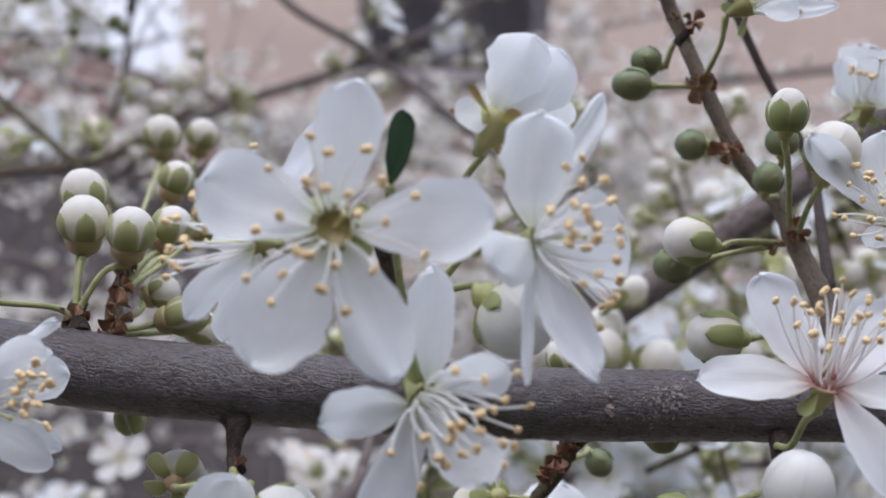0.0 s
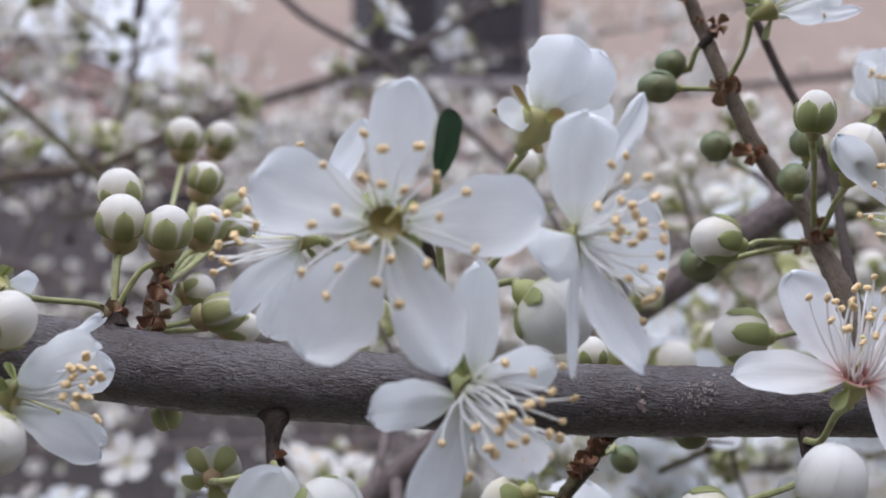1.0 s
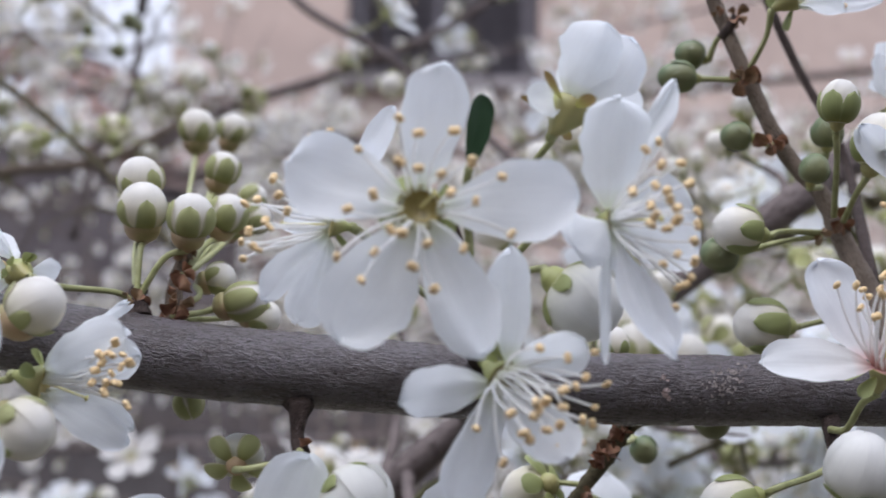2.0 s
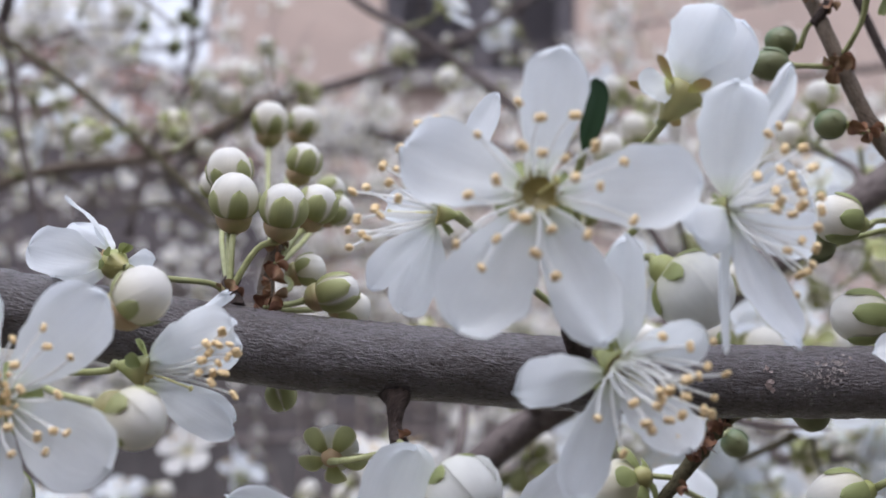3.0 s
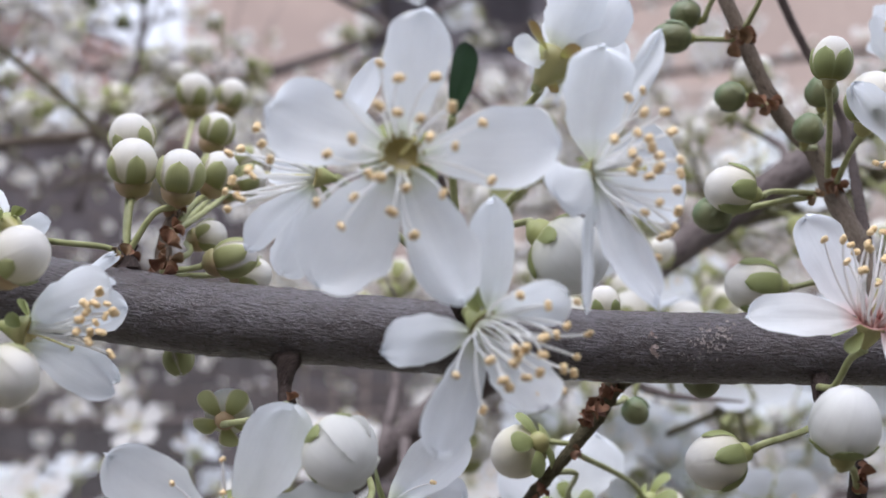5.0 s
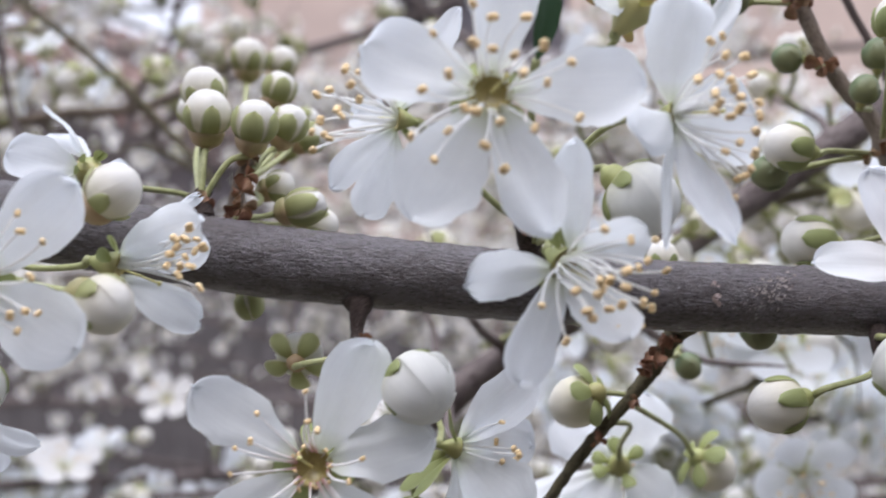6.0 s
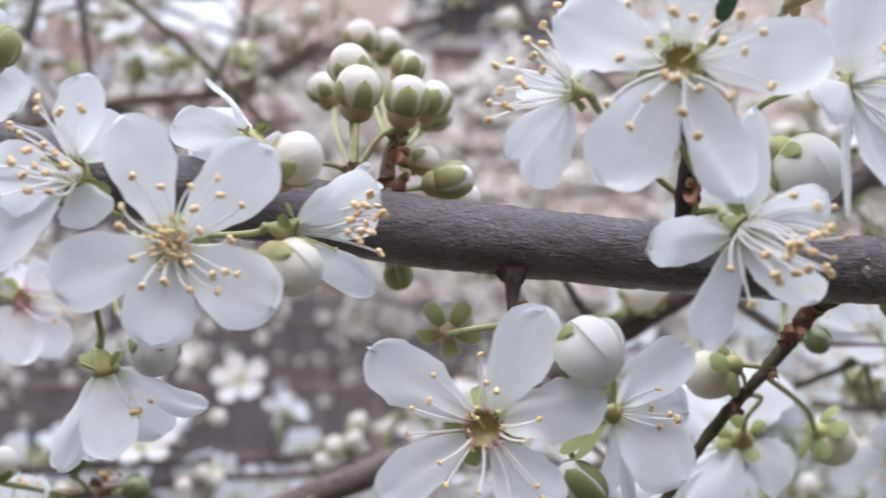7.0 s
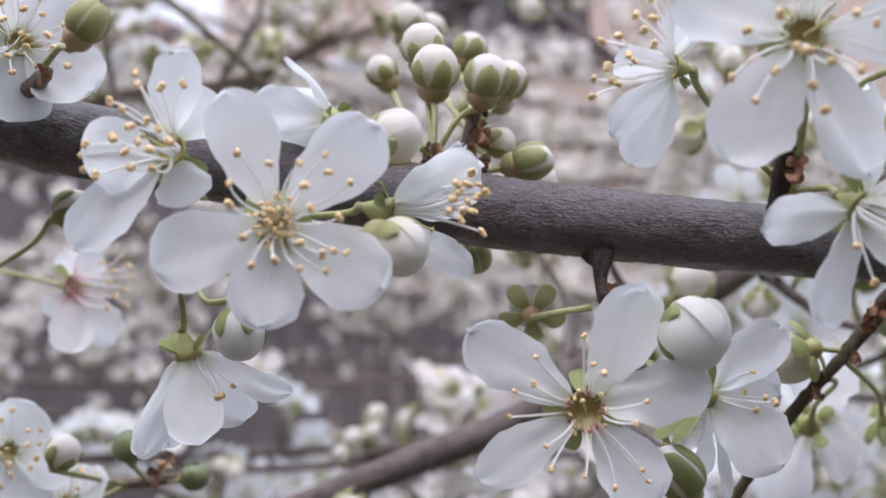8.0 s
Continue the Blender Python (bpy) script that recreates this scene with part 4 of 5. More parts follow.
flakes(main, 343, (24.6, 107, 0.6), 0.3, 34, (0.9, 0.6))
flakes(main, 344, (25.6, 107, 1.2), 0.34, 34, (0.8, 0.45))
flakes(main, 345, (24.9, 107, -0.3), 0.3, 26, (0.8, 0.35))
flakes(main, 346, (23.0, 107, -0.9), 0.26, 10, (0.9, 0.3))

# open blossoms
blossom(101, (-1.73, 81, 12.42), (0.05, -1, 0.08), [(1.35, -1, 9.45, 4.75, -0.08), (10.33, -1.5, 0.45, 5.7, -0.05), (4.3, -1.2, -9.75, 5.0, -0.06), (-5.0, -0.5, -8.75, 6.3, -0.06), (-8.9, 0.3, 3.1, 6.4, -0.1)],
        "large white plum blossom with five rounded petals, seen full face", (25, 5.5, 12, 74), stalk=[(0.7, 11, -1.62), (4.17, 17, -6.1), (4.65, 21, -8.43)], cup=1.6, sepal_size=(0.8, 0.75),
        tips=[(-1.4, -2.0, 5.6), (-0.1, -3.6, 4.3), (2.2, -2.0, 4.8), (-4.0, -2.0, 3.5), (-1.3, -4.9, 2.3), (-0.1, -5.3, 1.8), (3.3, -3.8, 2.5), (1.3, -5.2, 1.5), (-2.9, -4.8, 0.2), (-4.6, -3.1, -0.5), (5.3, -2.0, 1.8), (3.5, -4.4, -0.1), (1.9, -5.3, 0.3), (5.9, -2.0, -1.9), (2.8, -3.8, -3.0), (1.0, -2.0, -5.5), (-0.4, -3.7, -4.2), (-3.7, -2.0, -5.0), (-5.3, -2.0, -3.5), (-2.8, -3.6, -3.3), (-1.8, -4.9, -2.0), (-1.1, -5.0, -2.2), (0.5, -4.8, -2.8)])
blossom(102, (4.18, 86.3, 1.08), (0.5, -0.65, -0.4), [(-7.21, 0.0, -1.59, 4.44, -0.25), (0.41, 0.47, 9.19, 4.26, -0.05), (-3.32, -1.86, -8.65, 4.94, -0.08), (5.42, -2.33, 2.51, 4.32, -0.1), (4.17, -4.19, -5.14, 4.42, -0.1)],
        "white plum blossom with long stamens, turned down over the branch", (34, 7.4, 5, 52), stalk=[(-0.81, 6.06, 2.1), (-0.97, 17.7, 2.75)], face=0.17,
        tips=[(-2.1, -5.4, -3.1), (0.1, -6.2, -2.1), (-0.2, -3.5, -5.5), (1.0, -5.4, -3.4), (1.4, -5.0, -3.9), (1.6, -5.9, -2.3), (1.7, -6.2, -1.4), (1.9, -6.0, -1.9), (2.4, -5.9, -1.3), (3.6, -5.1, -1.7), (3.4, -4.8, -2.9), (3.4, -3.1, -4.6), (4.3, -0.9, -5.1), (5.3, -0.9, -4.2), (2.5, -5.1, -3.2), (3.6, -5.4, -0.6), (4.5, -4.8, -0.4), (5.3, -3.7, 0.2), (7.1, -1.0, -0.3), (6.3, -0.9, -1.9), (6.1, -1.0, -3.0), (5.2, -2.8, -2.7), (2.0, -5.9, 2.1), (3.9, -5.0, 1.5), (6.3, -0.8, 1.9)])
blossom(103, (11.66, 86, 12.23), (0.85, -0.4, 0.08), [(0.56, -1.5, 8.45, 5.6, -0.12, 0.85), (5.05, 2, 10.46, 2.1, 0.12, 0.7), (-2.94, -3.0, -2.15, 4.4, 0.2, 0.9, -0.3), (-0.8, -2, -9.87, 1.7, -0.05, 0.2), (3.83, -3.5, -9.46, 3.3, -0.1, 0.7), (7.17, 4, 0.07, 7.6, -0.1, 0.8)],
        "white plum blossom seen from the side with a spray of stamens", (34, 6.3, 5, 66), stalk=[(-1.92, 7, 0.84), (-4.01, 11, 0.23), (-6.55, 14, -2.47)], sepal_size=(0.5, 0.5), cup=0.85, face=0.35,
        tips=[(3.1, -1.9, 5.3), (1.7, -4.4, 4.3), (2.7, -4.7, 3.3), (4.5, -2.6, 3.7), (2.1, -5.8, 1.7), (2.9, -5.5, 1.4), (4.8, -3.6, 2.2), (1.7, -6.2, 0.3), (2.0, -6.1, -0.3), (1.7, -6.1, -0.9), (2.9, -5.6, -1.1), (5.4, -3.4, 0.3), (5.4, -3.4, -0.6), (5.2, -3.3, -1.7), (3.8, -4.4, -2.7), (5.7, -1.0, -2.9), (2.8, -4.6, -3.4), (5.5, -0.9, -4.0), (5.1, -0.8, -4.5), (4.6, -0.7, -4.7), (4.3, -0.7, -6.1), (3.1, -5.6, 0.8), (3.6, -5.3, 0.3), (3.6, -5.3, -0.5), (0.5, -6.3, 1.2)])
blossom(104, (9.5, 91, 21.3), (0.55, 0.22, 0.8), [(2.3, -2, 6.0, 5.0, 0.2, 1, -0.45), (4.6, 0.5, 5.5, 5.5, 0.2, 1, -0.45), (-3.01, -1, -0.21, 3.29, 0.1, 0.7), (5.51, 4, 2.35, 4, -0.1, 0.7), (3.49, 6, 7.29, 5, -0.1, 0.9)],
        "half-open white plum blossom seen from behind", (10, 5.0, 0, 25), stalk=[(-1.05, 3, -1.91), (-2.51, 5, -3.72), (-3.57, 9, -6.37)], sepal=SEPAL_RED, cup=1.7, reflex=-0.55, sepal_size=(1.6, 0.7), face=0.47)
blossom(105, (35.44, 98, 1.9), (0.1, -0.45, 0.8), [(-4.3, 3, 8.7, 5.3, -0.1, 0.6), (-10.14, -1, 0.3, 4.6, 0.12, 0.45), (3.4, -4, -8.14, 4.1, 0.16, 0.5), (6.13, -1, -1.37, 4.09, 0.05), (7.81, 4, 6.22, 5.73, -0.1)],
        "white plum blossom with a pink throat, facing upward", (28, 7.8, 0, 42), stalk=[(-0.78, 3, -2.95), (-1.08, 6, -5.23), (-1.42, 9, -5.48)], inside=NECTAR_PINK, petal=PETAL_PINK, face=0.31, filament=FILAMENT_PINK)
blossom(106, (46.79, 112, 16.4), (-0.5, -0.6, 0.5), [(-8.29, -1, 7.29, 3.6, -0.15, 0.8), (-2.99, -1, -2.67, 3.12, 0.1), (-0.61, 2, 8.39, 5.87, -0.1), (5.18, 1, 4.84, 6.35, -0.08), (5.05, 0, -3.06, 6.29, -0.08)],
        "white plum blossom with five open petals", (22, 6, 0, 60), stalk=[(2.22, 6, -2.62)], face=0.21)
blossom(107, (35.91, 122, 39.18), (0.85, -0.1, 0.45), [(8.93, -1, -0.34, 2.27, -0.1), (4.66, -2, -1.79, 4.49, 0.2), (6.27, 2, 5.23, 6.39, -0.08), (1.97, 1, 7.22, 6.33, -0.08), (7.7, 3, 3.18, 6.44, -0.08)],
        "white plum blossom with five open petals", (14, 5, 5, 40), stalk=[(-2.25, 2, -3.67), (-3.4, 5, -6.6)], face=0.54)
blossom(108, (52.51, 136, 31.61), (0.1, -0.1, 0.9), [(-2.75, -1, 5.19, 4.42, -0.2), (2.21, -2, 4.98, 6.9, -0.2), (4.49, 0, 2.59, 5.09, -0.08), (2.24, 4, 8.08, 7.21, -0.08), (-1.46, 3, 3.2, 3.9, -0.08)],
        "white plum blossom with five open petals", (14, 5, 5, 40), stalk=[(-1.67, 1, -5.59), (-5.24, -2, -9.2)], face=0.53)
blossom(109, (-8.66, 93, 12.44), (-0.85, -0.3, 0.05), [(4.65, 3, 9.77, 2.4, -0.1, 0.7), (-4.74, -1, -5.79, 3.0, 0.2, 0.7), (-2.6, 3, -7.39, 4.4, -0.1, 0.7), (3.05, 3, 6.49, 3.2, -0.05, 0.7), (-3.84, 5, 1.28, 3.0, -0.1, 0.7)],
        "white plum blossom seen from the side behind a larger one", (26, 6.3, 5, 52), stalk=[(3.17, 5, -1), (7.76, 8, -5.27), (11.37, 11, -7.41)], face=0.4, cup=1.0, sepal_size=(0.7, 0.7), tips=[(-3.7, -5.0, 2.8), (-2.5, -5.8, 2.4), (-4.9, -4.5, 1.3), (-6.0, -3.0, 1.2), (-4.2, -5.3, -0.3), (-3.8, -5.6, -0.8), (-5.6, -3.7, -0.9), (-6.4, -1.8, -1.5), (-4.8, -4.2, -2.3), (-6.4, -0.8, -2.7), (-2.5, -6.3, 0.3), (-3.2, -5.8, 1.5), (-5.2, -3.9, -2.0), (0.0, -1.3, 7.0), (-1.3, -2.0, 6.4), (-2.5, -4.8, 4.1)])
blossom(110, (-38.53, 86, -1.4), (0.12, -1, 0.05), [(-4.0, -0.5, 9.57, 5.3, -0.06), (7.46, -1, 7.27, 5.9, -0.05), (8.22, -1, -4.57, 6.0, -0.05), (-0.6, -1.5, -7.54, 5.6, -0.06), (-8.75, 0, -3.5, 6.2, -0.08)],
        "white plum blossom with a yellow tuft of stamens, seen full face", (16, 5.0, 35, 72), stalk=[(-1.58, 6, -2.93), (-6.05, 13, -3.29), (-8.68, 20, 1.93)], tuft=(42, 2.3, 0, 58), pollen=0.9,
        tips=[(-2.6, -2.0, 4.8), (-0.0, -3.7, 3.9), (-2.7, -4.0, 2.4), (-2.5, -4.7, 0.9), (2.0, -2.9, 4.1), (3.7, -2.0, 4.9), (4.0, -2.0, 3.6), (2.6, -4.1, 2.4), (5.6, -2.0, 2.9), (4.9, -2.2, 0.4), (3.1, -4.3, 0.8), (3.9, -3.0, -2.3), (4.6, -2.0, -2.0), (5.5, -2.0, -2.1), (2.5, -4.5, -1.6), (2.4, -3.5, -3.4), (4.1, -2.0, -3.4), (0.8, -4.5, -2.9), (-1.4, -5.0, -1.4), (-0.9, -4.2, -3.3)])
blossom(111, (-47.28, 89, 4.12), (-0.3, -0.92, 0.18), [(0.27, 1, 7.9, 4.6, -0.05, 0.6), (-5.9, -2, -0.75, 6.2, -0.1, 0.6), (-6.54, -1, -7.88, 5.0, 0.1, 0.6), (1.91, 0, -4.12, 4.8, -0.05, 0.6), (3.57, 4, 4.03, 5.2, -0.08, 0.8)],
        "white plum blossom with loose stamens, turned aside", (28, 6.2, 5, 60), stalk=[(0, 8, -1.98), (-0.57, 15, -2.28)], face=0.19, tips=[(-2.2, -2.3, 5.3), (-1.4, -4.5, 4.1), (-3.4, -4.4, 2.8), (-2.2, -5.4, 2.1), (-5.7, -2.4, -0.1), (-6.1, -1.9, -0.9), (-5.9, -1.7, -1.9), (-4.5, -3.4, -2.5), (-2.7, -5.6, -0.0), (-1.4, -6.0, 0.8), (-0.2, -6.1, 1.2), (0.7, -6.1, 0.7), (-1.7, -5.9, -1.0), (-0.7, -6.2, -0.3), (0.1, -6.1, -0.8), (-1.3, -5.7, -2.1), (0.3, -5.8, -2.1), (0.4, -4.8, 3.9), (1.8, -4.1, 4.3), (1.5, -6.0, -0.2)])
blossom(112, (-30.71, 96, 0.28), (0.9, 0, -0.22), [(7.19, -3.5, 3.65, 5.2, 0.42, 0.9, -0.55), (5.54, 3, 6.33, 1.6, -0.1, 0.3), (6.83, -1, -4.67, 3.2, 0.1), (6.28, 4, 2.15, 3.8, -0.2), (6.13, 3, -3.67, 2.6, 0.05)],
        "half-open white plum blossom seen from the side", (22, 5.3, 0, 32), stalk=[(-3.63, 1, 0.08), (-8.67, 4, 0.01), (-13.32, 9, 1.5)], cup=1.5, face=0.6, sepal_size=(0.65, 0.9), tips=[(5.5, -4.3, 1.6), (6.1, -4.3, 2.2), (6.4, -4.3, 3.1), (6.9, -4.3, 1.3), (7.5, -4.3, 1.6), (5.8, -4.3, 0.1), (5.7, -4.3, -0.6), (7.4, -4.3, -1.5), (4.8, -4.3, 0.1), (6.2, -4.3, 0.8), (7.0, -4.3, 2.2), (5.3, -4.3, 2.2), (6.6, -4.3, 0.1), (5.0, -4.3, 1.0)])
blossom(113, (-14.57, 95, -14.99), (0, -1, 0.05), [(-9.42, -0.5, 5.97, 5.31, -0.05), (4.52, -0.5, 9.86, 5.49, -0.05), (9.51, -1, 2.63, 5.68, -0.05), (-8.33, -1, -5.61, 4.6, -0.05), (5.53, -1, -6.86, 5.68, -0.05)],
        "white plum blossom with five petals below the branch", (26, 6.0, 15, 75), stalk=[(2.31, 6, 3.77), (4.15, 10, 8.39)], filament=FILAMENT_PINK, cup=1.7, tuft=(12, 1.9, 45, 80), pollen=0.75,
        tips=[(-4.2, -2.0, 4.2), (-0.0, -4.5, 3.9), (0.8, -4.9, 3.3), (-5.8, -2.0, 1.5), (-4.4, -3.4, 2.2), (-0.5, -2.0, 6.0), (4.2, -4.1, 1.2), (3.3, -5.0, -0.4), (-3.4, -4.3, -2.4), (-2.9, -3.1, -4.3), (-0.3, -3.7, -4.7), (4.3, -2.0, -4.2), (4.8, -2.0, -5.1), (-6.1, -2.0, -0.5), (2.2, -2.0, -5.7)])
blossom(114, (-48.71, 105.0, -12.16), (0.25, 0.2, -0.85), [(1.92, -3.79, -7.37, 5.22, -0.1), (9.15, 0.0, -2.76, 3.94, 0.1), (-4.21, 0.95, -8.96, 3.47, 0.1), (4.33, 3.79, -5.91, 5.09, -0.08), (-2.3, 3.79, -8.46, 5.09, -0.08)],
        "white plum blossom hanging face down on its stalk", (16, 4.6, 0, 40), stalk=[(-0.44, -0.95, 3.48), (-0.48, -2.84, 6.67), (-1.4, 3.0, 10.15)], face=0.47)
blossom(115, (-74.82, 152, -5.8), (0.85, -0.5, 0), [(3.44, 0, 4.31, 4.2, -0.08, 0.75), (-1.6, 2, 4.32, 3.6, -0.1, 0.7), (-3.04, 1, -4.24, 4.0, -0.08, 0.75), (0.76, -1, -8.54, 5.8, -0.08, 0.8), (5.59, 1, -6.99, 5.8, -0.08, 0.8)],
        "small white plum blossom with a red throat", (16, 5, 10, 70), stalk=[(-5.55, 8, 0.36), (-14.47, 13, 1.75)], inside=NECTAR_PINK, petal=PETAL_RED, filament=FILAMENT_PINK,
        tips=[(5.7, 1.5, 3.9), (6.7, 1.8, 2.8), (7.2, 2.0, 1.4), (6.0, -3.0, 1.9), (7.0, -0.4, -0.3), (6.4, -2.5, -1.3), (6.7, 1.9, -2.3), (5.9, -3.7, 0.5), (5.7, 1.6, -3.8), (5.6, -3.2, -2.7), (4.9, -4.1, 2.9)])
blossom(116, (16.16, 141, -19.41), (0.1, 0.7, -0.35), [(3.38, 3, 8.52, 8.76, -0.08), (-15.8, 0, -6.19, 5.28, 0.1), (-5.07, -1, -9.1, 7.21, -0.08), (6.44, 2, -4.78, 7.36, -0.08), (-6.92, 4, 5.35, 7.47, -0.08)],
        "white plum blossom seen from behind", (14, 5, 5, 40), stalk=[(-0.63, -5, 2.92), (-0.6, -12, 5.6), (-3.3, -17.5, 6.4)], cup=1.45, reflex=-0.1, sepal_size=(1.0, 1.3))
blossom(117, (-3.16, 103, -14.02), (0.82, 0.45, -0.2), [(5.96, -2, -5.3, 6.4, -0.05, 0.9), (6.38, 1, 6.06, 4.8, -0.08, 0.9), (1.16, -2, -8.58, 2.3, 0.05, 0.5), (6.67, 3, 0.15, 5.2, -0.08, 0.7), (-0.46, 2, -7.41, 2.6, 0.05, 0.6)],
        "white plum blossom seen from the side under the branch", (16, 5.2, 5, 50), stalk=[(-1.55, 4, 1.76), (-4.17, 5, 6.26)], cup=1.0, reflex=0.45, sepal_size=(3.2, 2.1), face=0.32)
blossom(118, (-65.65, 106, 15.62), (0.5, -0.75, 0.1), [(6.92, 0, -4.18, 7.44, -0.08), (5.17, 0, 5.09, 7.44, -0.08), (-3.3, 0, 8.49, 7.44, -0.08), (-7.91, 0, -2.05, 7.44, -0.08), (-0.4, 0, -7.25, 7.44, -0.08)],
        "white plum blossom with five open petals", (26, 5.5, 10, 65), stalk=[(-3.5, 6, -1.77), (-4.29, 7, -4.34)])
blossom(119, (-37.1, 108, 9.42), (-0.6, 0.7, 0.15), [(-7.26, -1, 1.4, 4.8, -0.1, 0.85), (-4.83, 1, 6.07, 2.4, -0.2, 0.4), (2.79, 3, 0.62, 2.2, -0.08), (-6.27, 3, -1.0, 3.4, -0.08), (-5.27, 5, 4.14, 3.6, -0.08)],
        "white plum blossom seen from behind", (5, 3.2, 5, 30), stalk=[(2.79, 2, -0.99), (7.51, 4, -1.38), (8.9, 5, -2.28)], sepal_size=(0.6, 0.7))
blossom(120, (-75.95, 136, -25.19), (0.3, -0.9, 0.25), [(2.64, 0, 5.55, 7, -0.08), (8.19, -1, -1.49, 6.95, -0.08), (3.63, -1, -6.72, 6.95, -0.08), (-5.24, 0, -5.31, 7, -0.08), (-4.44, 0, 4.01, 7, -0.08)],
        "white plum blossom low beside the branch", (18, 5.2, 10, 65), stalk=[(0.62, 7, -4.15), (9.59, 9, -4.78)])
blossom(121, (-70.15, 140, -31.36), (0.2, -0.5, 0.7), [(-4.19, 0, 3.79, 5.9, -0.08), (4.81, -1, 2.94, 6.51, -0.08), (2.53, -1, -4.3, 7.16, -0.08), (-3.79, 0, -4.07, 6.55, -0.08), (-0.52, 3, 4.2, 6.03, -0.08)],
        "white plum blossom low beside the branch", (18, 5.2, 10, 65), stalk=[(2.78, 4, 0.15), (5.85, 5, 1.6)], face=0.26)

# buds
bud(122, (-28.09, 115.5, 16.4), (0.08, -0.35, 1), 2.27, "closed round plum bud, white above green sepals, in a cluster", [(0.07, -1.25, -4.66), (0.15, -2.5, -9.19)], warm=True)
bud(123, (-29.69, 120.4, 19.71), (-0.15, -0.25, 1), 2.20, "closed round plum bud, white above green sepals, in a cluster", [(0.88, -3.7, -6.46), (1.76, -7.4, -12.5)], warm=True)
bud(124, (-23.11, 113, 15.21), (0.15, -0.35, 1), 2.12, "closed plum bud almost covered by pale green sepals, in a cluster", [(-2.42, 0, -4.01), (-4.83, 0, -8.01)], sepal_len=0.74, sepal_span=1.16, warm=True)
bud(125, (-24.91, 140, 23.74), (0.35, -0.15, 1), 1.97, "closed plum bud almost covered by pale green sepals, in a cluster", [(0.12, -13, -7.81), (0.72, -26, -14.43)], sepal_len=0.74, sepal_span=1.16, warm=True)
bud(126, (-20.75, 120, 16.3), (0.45, -0.2, 0.8), 1.91, "closed plum bud almost covered by pale green sepals, in a cluster", [(-1.79, -3, -3.58), (-3.44, -6, -6.99)], sepal_len=0.74, sepal_span=1.16, warm=True)
bud(127, (-34.14, 172, 34.47), (0.05, -0.2, 1), 2.58, "closed round plum bud, white above green sepals, in a cluster", [(4.73, -29, -14.34), (9.95, -58, -25.17)], warm=True)
bud(128, (-31.4, 187, 36.99), (0.3, -0.15, 1), 2.45, "closed round plum bud, white above green sepals, in a cluster", [(2.71, -36.5, -16), (7.21, -73, -27.69)], warm=True)
bud(129, (-35.54, 143, 21.37), (-0.5, -0.1, 0.8), 1.87, "closed round plum bud, white above green sepals, in a cluster", [(3.79, -15, -7.74), (7.6, -30, -14.16)], warm=True)
bud(130, (-24.65, 150, 18.06), (0.5, -0.2, 0.5), 1.54, "closed plum bud almost covered by pale green sepals, in a cluster", [(-0.23, -18, -4.73), (0.46, -36, -8.76)], sepal_len=0.74, sepal_span=1.16, warm=True)
bud(131, (-21.06, 142, 18.19), (0.8, -0.1, 0.4), 1.79, "closed plum bud almost covered by pale green sepals, in a cluster", [(-2.04, -14, -4.77), (-3.13, -28, -8.89)], sepal_len=0.74, sepal_span=1.16, warm=True)
bud(132, (-22.96, 152, 21.78), (0.8, -0.1, 0.5), 1.78, "closed plum bud almost covered by pale green sepals, in a cluster", [(-1.23, -19, -6.83), (-1.23, -38, -12.47)], sepal_len=0.74, sepal_span=1.16, warm=True)
bud(133, (-18.38, 116, 7.53), (0.92, -0.1, 0.25), 1.79, "green-tipped plum bud lying over the branch", [(-4.07, -1, -1.21), (-6.27, -3, -1.58)], tall=2.5, sepal_len=0.82, sepal_span=1.22, warm=True)
bud(134, (-17.21, 121, 6.2), (0.95, 0, -0.05), 1.70, "closed round plum bud, white above green sepals, in a cluster", [(-3.83, -2, -0.29), (-7.13, -7, -0.61)], warm=True)
bud(135, (-21.45, 120, 9.88), (0.9, 0, 0.3), 1.57, "closed round plum bud, white above green sepals, in a cluster", [(-1.45, -3, -1.92), (-2.92, -6, -3.23)], warm=True)
bud(136, (-30.3, 92, 6.21), (0.65, -0.2, 0.55), 2.15, "plump white plum bud about to open", [(-3.33, 4, -1.76), (-9.01, 12, -3.83)], warm=True, sepal_len=0.5, sepal_span=0.7)
bud(137, (-29.37, 87.6, -2.85), (0.85, -0.3, -0.25), 2.13, "white plum bud opening out of green sepals", [(-3.99, 2.85, 1.1), (-7.46, 5.71, 1.58), (-14.59, 17.4, 2.69)], warm=True, loosened=0.07, sepal_len=0.58)
bud(138, (-6.26, 94, -8.58), (0.72, -0.6, -0.3), 2.7, "large half-open white plum bud below the branch", [(-3.92, 4, 1.97), (-5.43, 9, 3.15)], tall=2.0, sepal_len=0.5, sepal_span=0.55, loosened=0.16, petal=BUD_WHITE)
bud(139, (-18.1, 113.0, -6.7), (0.05, 0.8, 0.45), 2.2, "plum bud turned away, showing its star of green sepals", [(1.87, -6.76, -0.52), (4.9, -6.0, 0.01)], spread=1.5, tall=1.6, warm=True, petal=BUD_WHITE)
bud(140, (-23.46, 116, -2.22), (0.3, -0.2, -0.9), 1.4, "closed green plum bud under the branch", [(-0.1, -3, 2.55)], sepal_len=0.96, sepal_span=1.25, warm=True)
bud(141, (26.07, 117, -3.24), (0.1, -0.2, -0.9), 1.86, "green plum bud under the branch", [(-0.88, -4, 2.29)], kind="green")
